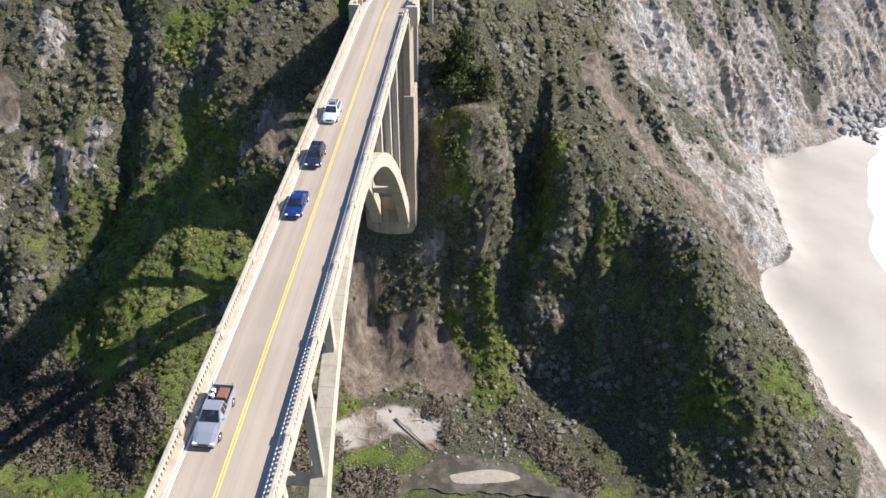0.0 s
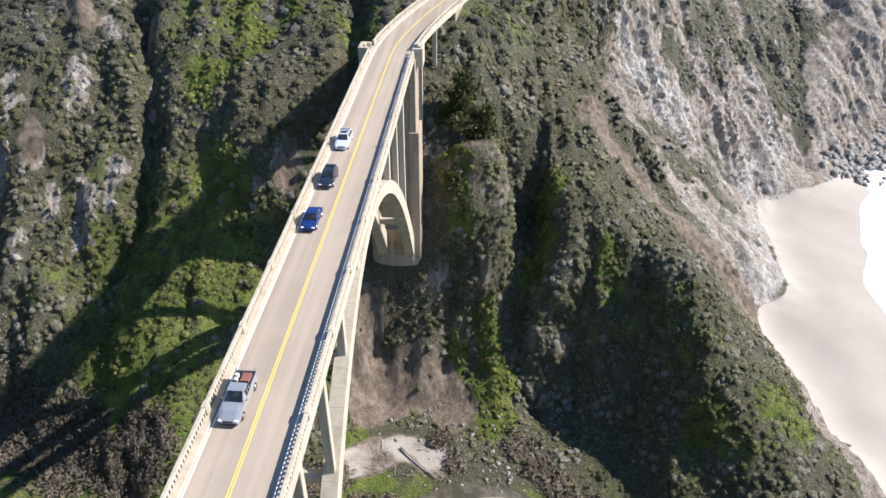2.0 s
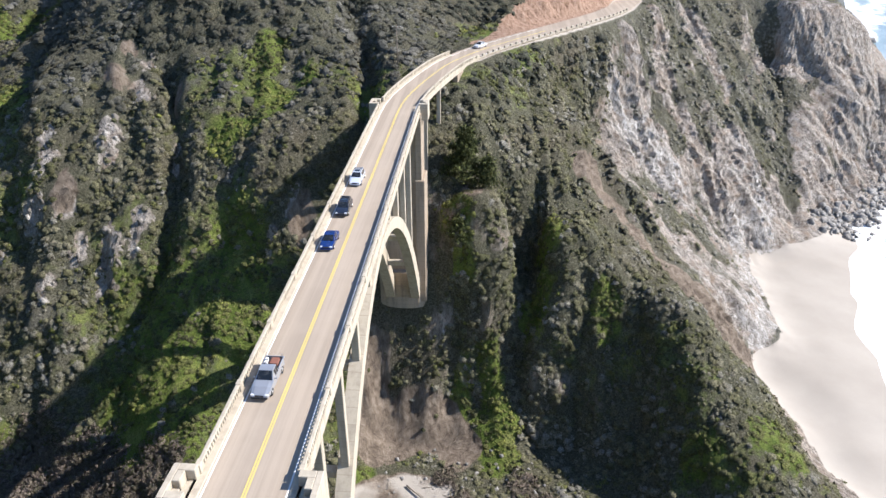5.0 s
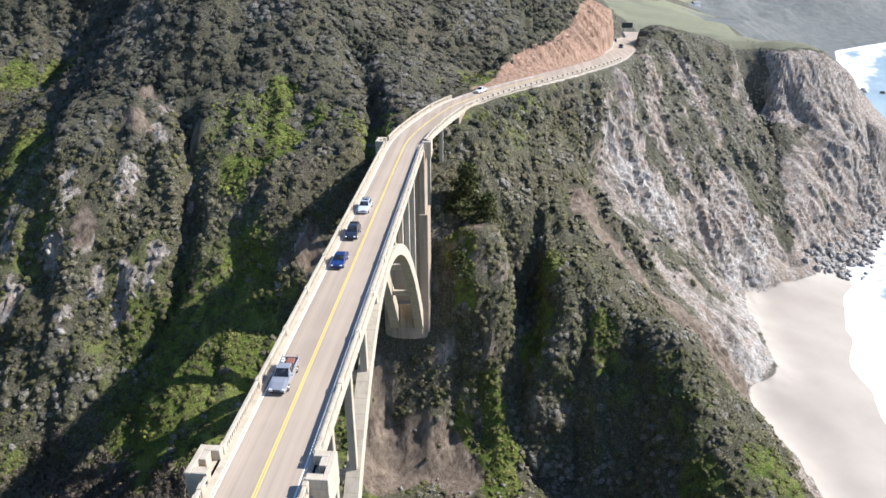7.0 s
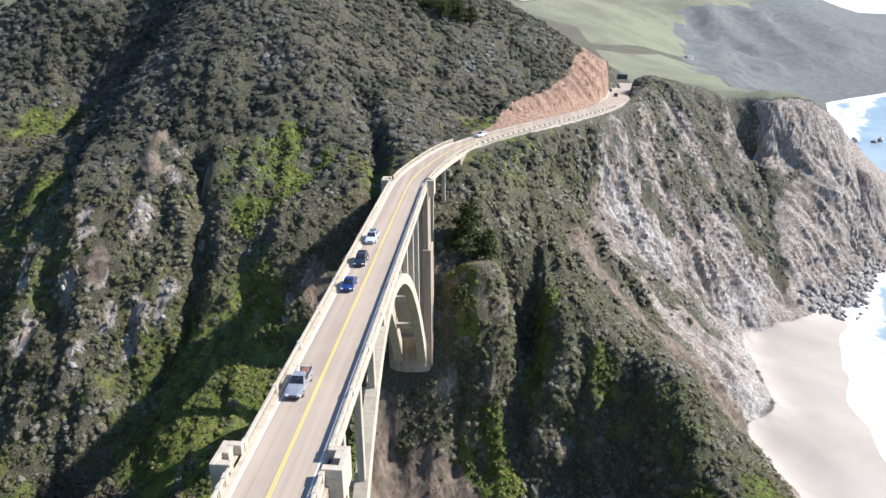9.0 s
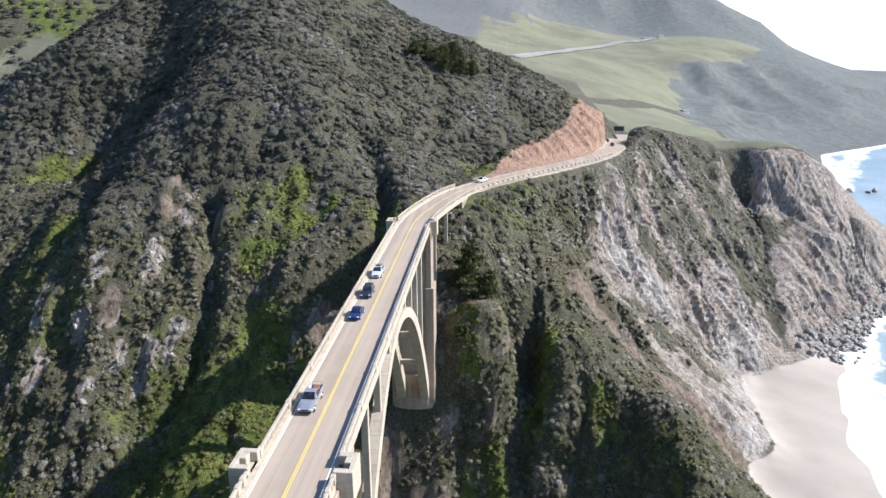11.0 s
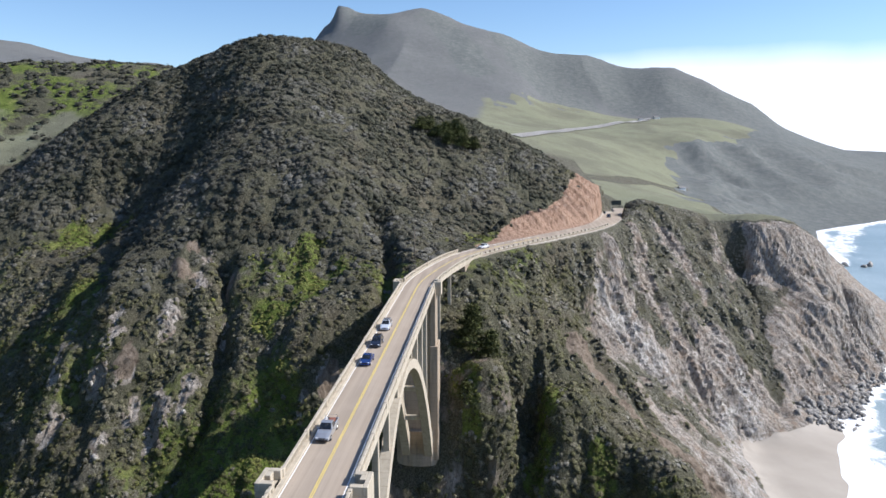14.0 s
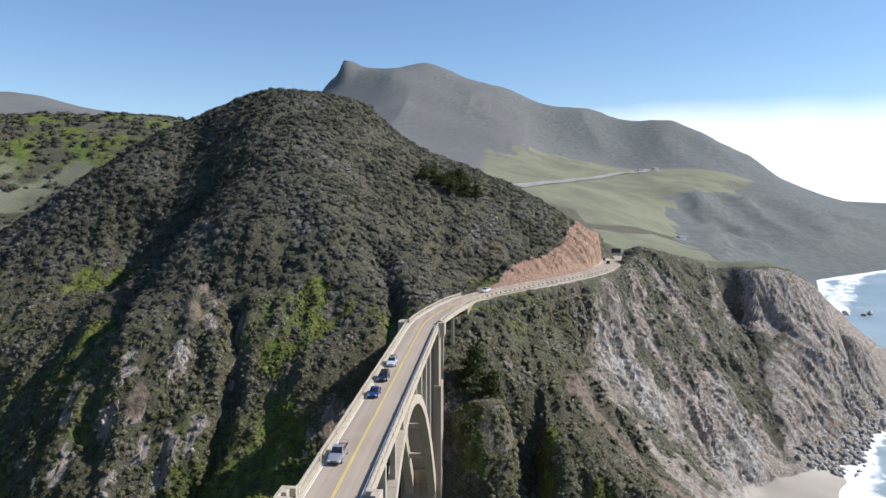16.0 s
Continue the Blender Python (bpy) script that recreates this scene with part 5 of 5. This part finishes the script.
GXX, GYY, GZZ = GROUND_P[..., 0], GROUND_P[..., 1], GROUND_P[..., 2]
near = step(-260, -225, GXX) * step(230, 205, GXX) * step(-14, -6, GYY) * step(320, 270, GYY)
plant = near * step(5.2, 6.2, G_ROAD) * (1 - np.clip(G_SOIL * 1.6, 0, 0.985)) * (1 - np.clip(G_SAND * 2, 0, 1)) * (1 - np.clip(G_MEADOW * 1.5, 0, 0.97)) * step(0.7, 1.5, GZZ)
plant = plant * (1 - (0.9 + 0.08 * step(35, 65, GXX)) * step(0.40, 0.60, G_ROCK)) * (1 + 0.5 * step(70, 95, GZZ))
plant = plant * (1 - (np.abs(GXX) < 6.5) * ((GYY > 45) & (GYY < 53)))
plant = plant * step(9, 14, np.hypot((GXX + 62) / 2.2, GYY - 6)) * (1 - 0.8 * step(7, 5, np.hypot((GXX - 2) / 1.8, GYY - 20)))
plant = plant * (1 - (G_ROAD < 11) * (GYY > 110) * (GYY < 215) * (GXX < np.interp(GYY, [p[1] for p in ROAD_LINE], [p[0] for p in ROAD_LINE])))
creek_gap, _ = line_distance(GXX, GYY, [(-40, -6, 0), (-14, -3, 0), (0, 3, 0), (9, 8.6, 0), (18, 9.6, 0), (28, 9.4, 0), (37, 6.5, 0), (48, 0, 0), (60, -6, 0)])
plant = plant * step(4.0, 6.5, creek_gap - 2.0 * np.exp(-((GXX - 20) / 10) ** 2))
greenish = step(0.34, 0.66, G_GREEN + 0.25 * fbm(GXX / 9, GYY / 9, GZZ / 9, 2))
SHAPES = [brush_shape(k, 1 + k % 3, 10 - 2 * (k % 3), 0.62 + 0.05 * (k % 4)) for k in range(18)]
SHAPES_LOW = [brush_shape(70 + k, 1, 8, 0.6 + 0.06 * (k % 4)) for k in range(14)]
SHAPES_FINE = [brush_shape(40 + k, 1, 12, 0.75) for k in range(12)]


def drift_tone(p, size, spread=0.25):
    """Tones that change from one drift of bushes to the next."""
    x, y, z = p.T
    return np.clip(0.42 + 1.0 * fbm(x / size + 3, y / size, z / size, 3) + spread * (rng.rand(len(p)) - 0.5) * 2, 0, 1)


cliffy = step(35, 65, GXX) * step(55, 90, GYY)
upper = step(66, 84, GZZ + 8 * fbm(GXX / 18, GYY / 18, GZZ / 18, 2)) * (1 - cliffy)
spots, ii, jj = pick(plant * (1 - greenish) * upper, 20500)
sizes = (0.55 + 1.25 * rng.rand(len(spots)) ** 1.7) * 1.12
scatter("scrub_brush", SHAPES, spots - G_NORMAL[ii, jj] * 0.2, sizes, M_SCRUB, "dark grey-green coastal scrub covering the upper slopes", "shrubs", G_NORMAL[ii, jj], np.clip(drift_tone(spots, 24) - 0.2, 0, 1))
spots, ii, jj = pick(plant * (1 - greenish) * (1 - upper), 33000)
cliff = cliffy[ii, jj]
sizes = (0.30 + 1.05 * rng.rand(len(spots)) ** 2.2) * (1.0 - 0.25 * cliff)
# the cliff term lifts bush tones on the sea cliff, haze put into colour
scatter("low_scrub", SHAPES_LOW, spots - G_NORMAL[ii, jj] * 0.12, sizes, M_LOW, "low olive and grey scrub on the rocky canyon walls", "shrubs", G_NORMAL[ii, jj], np.clip(drift_tone(spots, 11, 0.28) + 0.1 + 0.36 * cliff, 0, 1))
spots, ii, jj = pick(plant * greenish, 19000)
scatter("green_brush", SHAPES_FINE, spots - G_NORMAL[ii, jj] * 0.12, 0.26 + 0.68 * rng.rand(len(spots)) ** 1.8, M_GREEN, "bright green leafy brush on the canyon slopes", "shrubs", G_NORMAL[ii, jj], drift_tone(spots, 12, 0.3))

M_DRY = shrub_material("dry_brush", [(0.0, (0.15, 0.12, 0.098)), (0.5, (0.25, 0.205, 0.17)), (1.0, (0.18, 0.165, 0.105))])
bank = np.zeros_like(GXX)
for x, y, half in ((0, 5, 4), (-5, 5, 4), (27, 23, 3.5), (32, 18, 3.5), (36, 14, 3.5), (41, 9, 4), (10, 24, 3), (14, 18, 2.5), (-12, 12, 4), (-20, 8, 6), (-32, 4, 7), (-50, 6, 9), (-66, 8, 10), (-80, 12, 10)):
    bank = np.maximum(bank, step(1.2, 0.4, np.hypot(GXX - x, GYY - y) / half))
bank = bank * step(-1, 0.3, GZZ)
SHAPES_TWIG = [brush_shape(90 + k, 0, 34, 0.9) for k in range(8)]
spots, ii, jj = pick(bank, 4200)
scatter("dry_brush", SHAPES_TWIG, spots - (0, 0, 0.1), rng.uniform(0.4, 1.1, len(spots)), M_DRY, "leafless grey-brown brush along the creek", "shrubs", G_NORMAL[ii, jj])

hills = step(-215, -245, GXX) * step(-620, -520, GXX) * step(150, 200, GYY) * step(620, 520, GYY) * (1.2 - np.clip(G_MEADOW * 1.4, 0, 1.05))
hills = np.maximum(hills, 0)
spots, ii, jj = pick(hills, 3000)
scatter("hillside_brush", SHAPES, spots - (0, 0, 0.3), rng.uniform(1.6, 4.0, len(spots)), M_SCRUB, "dark shrubs dotted over green hills", "shrubs", G_NORMAL[ii, jj], 0.3 * rng.rand(len(spots)))

M_ROCK = Nodes("loose_rock")
M_ROCK.bump(M_ROCK.noise(1.5, 8, 0.7), 0.9, 0.4)
M_ROCK = M_ROCK.done(M_ROCK.mix(M_ROCK.ramp(M_ROCK.noise(0.8, 7, 0.7), [(0.35, 0), (0.65, 1)]), (0.13, 0.125, 0.115), (0.42, 0.40, 0.37)), 0.95, 0.15)


CUBE_V = np.array([(x, y, z) for z in (-1, 1) for y in (-1, 1) for x in (-1, 1)], float)
CUBE_F = np.array([t for a, b, c, d in ((0, 2, 3, 1), (4, 5, 7, 6), (0, 1, 5, 4), (2, 6, 7, 3), (0, 4, 6, 2), (1, 3, 7, 5)) for t in ((a, b, c), (a, c, d))])


def rock_shape(seed):
    r = np.random.RandomState(seed)
    v = CUBE_V * r.uniform(0.45, 1.05, (8, 3)) * (1.0, 0.8, 0.75)
    t = Matrix.Rotation(r.rand() * 2, 3, "X") @ Matrix.Rotation(r.rand() * 3, 3, "Y")
    return v @ np.array(t), CUBE_F


def crag_shape(seed):
    """A jagged upright splinter of rock."""
    r = np.random.RandomState(seed)
    v = CUBE_V * r.uniform(0.35, 1.1, (8, 3)) * (0.7, 0.7, 1.7)
    t = Matrix.Rotation(r.uniform(-0.5, 0.5), 3, "X") @ Matrix.Rotation(r.uniform(-0.5, 0.5), 3, "Y")
    return v @ np.array(t), CUBE_F


M_CRAG = Nodes("cliff_rock")
M_CRAG.bump(M_CRAG.noise(1.2, 8, 0.75), 0.9, 0.5)
crag_tone = M_CRAG.ramp(M_CRAG.attr("tone").outputs["Fac"], [(0.0, (0.14, 0.122, 0.10)), (0.45, (0.24, 0.22, 0.19)), (0.75, (0.34, 0.315, 0.285)), (1.0, (0.50, 0.48, 0.44))])
M_CRAG = M_CRAG.done(M_CRAG.mix(M_CRAG.ramp(M_CRAG.noise(1.3, 7, 0.7), [(0.4, 0.7), (0.58, 0)]), crag_tone, (0.12, 0.10, 0.08)), 0.95, 0.15)
CRAGS = [crag_shape(80 + k) for k in range(9)]
ROCKS = [rock_shape(60 + k) for k in range(9)]
crag = near * (1 - np.clip(G_SOIL * 2, 0, 1)) * step(0.5, 0.72, G_ROCK) * step(0.5, 0.9, G_SLOPE) * (1 - np.clip(G_SAND * 2, 0, 1)) * step(-20, -40, GXX)
spots, ii, jj = pick(crag, 90)
scatter("rock_outcrops", CRAGS, spots - (0, 0.1, 0.7), rng.uniform(0.3, 1.0, len(spots)), M_CRAG, "pale jagged rock outcrops on the canyon walls", "rocks")
shore = step(7, 3, GZZ) * step(-1.5, 0.2, GZZ) * step(125, 150, GXX) * step(150, 165, GYY) * step(330, 300, GYY) * step(250, 230, GXX)
spots, ii, jj = pick(shore, 420)
scatter("shore_boulders", ROCKS, spots, rng.uniform(0.4, 2.2, len(spots)), M_ROCK, "grey boulders piled at the foot of the headland", "rocks")
sea_rocks = np.array([(x, y, 0.2) for x, y in ((300, 520), (312, 526), (322, 520), (330, 528), (345, 524), (352, 530), (372, 526), (262, 330), (250, 318))], float)
scatter("sea_stacks", ROCKS, sea_rocks, rng.uniform(2.5, 5.5, len(sea_rocks)), M_ROCK, "dark rocks standing in the surf", "rocks")
low = step(4, 2, GZZ) * step(-10, 0, GXX) * step(40, 25, GXX) * step(4, 8, GYY) * step(34, 26, GYY)
spots, ii, jj = pick(low * (0.3 + np.exp(-((GXX - 24) / 7) ** 2 - ((GYY - 17) / 6) ** 2)), 150)
scatter("creek_stones", ROCKS, spots, rng.uniform(0.12, 0.6, len(spots)), M_ROCK, "pale stones on the creek bank", "rocks")


def conifer(name, label, x, y, height, spread, seed, leaves=2600):
    """A windblown tree: tapered trunk, limbs and a ragged crown."""
    r = np.random.RandomState(seed)
    z = ground_z(x, y) - 0.6
    tree = thing(name, label, "tree", at=pose(x, y, z))
    rings = []
    for k in range(7):
        t = k / 6
        c, rad = np.array((0.5 * t * t, -0.4 * t, height * 0.92 * t)), 0.34 * (1 - 0.85 * t)
        rings.append([tuple(c + rad * np.array((math.cos(a), math.sin(a), 0))) for a in [j * math.tau / 8 for j in range(8)]])
    part("trunk", sweep(rings), M_BARK, tree, smooth=True)
    pads = []
    for k in range(26):
        t = 0.22 + 0.76 * k / 25
        a, reach = k * 2.4 + r.rand(), spread * (1.02 - t**1.6) * (0.45 + 0.6 * r.rand())
        tip = np.array((0.5 * t * t + reach * math.cos(a), -0.4 * t + reach * math.sin(a), height * t + 0.6 * r.rand()))
        root = np.array((0.5 * t * t, -0.4 * t, height * t * 0.93))
        pads.append((tip, 0.75 + 0.5 * r.rand()))
        pads.append(((tip + root) / 2 + (0, 0, 0.3), 0.8))
        if k % 2 == 0:
            s = 0.09 * (1.2 - t)
            part("limb", sweep([[tuple(p + np.array(o) * s * g) for o in ((1, 0, 0), (0, 1, 0), (-1, 0, 0), (0, -1, 0))] for p, g in ((root, 1), (tip, 0.3))]), M_BARK, tree)
    vs, fs = [], []
    for k in range(leaves):
        c, w = pads[r.randint(len(pads))]
        p = c + r.normal(size=3) * (0.8 * w, 0.8 * w, 0.34 * w)
        a, b = r.normal(size=3), r.normal(size=3)
        a, b = a / np.linalg.norm(a) * 0.38, b / np.linalg.norm(b) * 0.38
        n = len(vs)
        vs += [tuple(p - a), tuple(p + b), tuple(p + a)]
        fs.append((n, n + 1, n + 2))
    crown = mesh_from("crown", vs, fs, M_NEEDLE)
    crown.attributes.new("tone", "FLOAT", "POINT").data.foreach_set("value", np.repeat(r.rand(leaves), 3))
    part("crown", crown, None, tree, "dense dark green foliage")
    return tree


M_BARK = plain("bark", (0.10, 0.075, 0.055), 0.9, grain=0.6)
M_NEEDLE = shrub_material("needle_leaves", [(0.0, (0.035, 0.045, 0.018)), (0.5, (0.075, 0.09, 0.03)), (1.0, (0.14, 0.15, 0.05))])
conifer("cypress_tree", "dark green cypress on the rocky spur beside the bridge", 12.0, 61.5, 14.5, 6.4, 3, 8500)
conifer("cypress_tree", "smaller dark cypress on the rocky spur", 17.0, 61.0, 9.0, 4.0, 5, 3000)
conifer("cypress_tree", "low dark cypress clinging to the spur", 11.0, 51.5, 6.5, 3.4, 6, 2200)
for k, (x, y) in enumerate(((-8, 178), (-3, 176), (3, 178), (-5, 183), (-12, 181), (1, 184), (7, 181), (-15, 177), (-1, 189))):
    conifer("hill_tree", "dark tree in a clump on the brushy hill", x, y, 5.6 + 0.5 * (k % 3), 5.2, 30 + k, 2400)
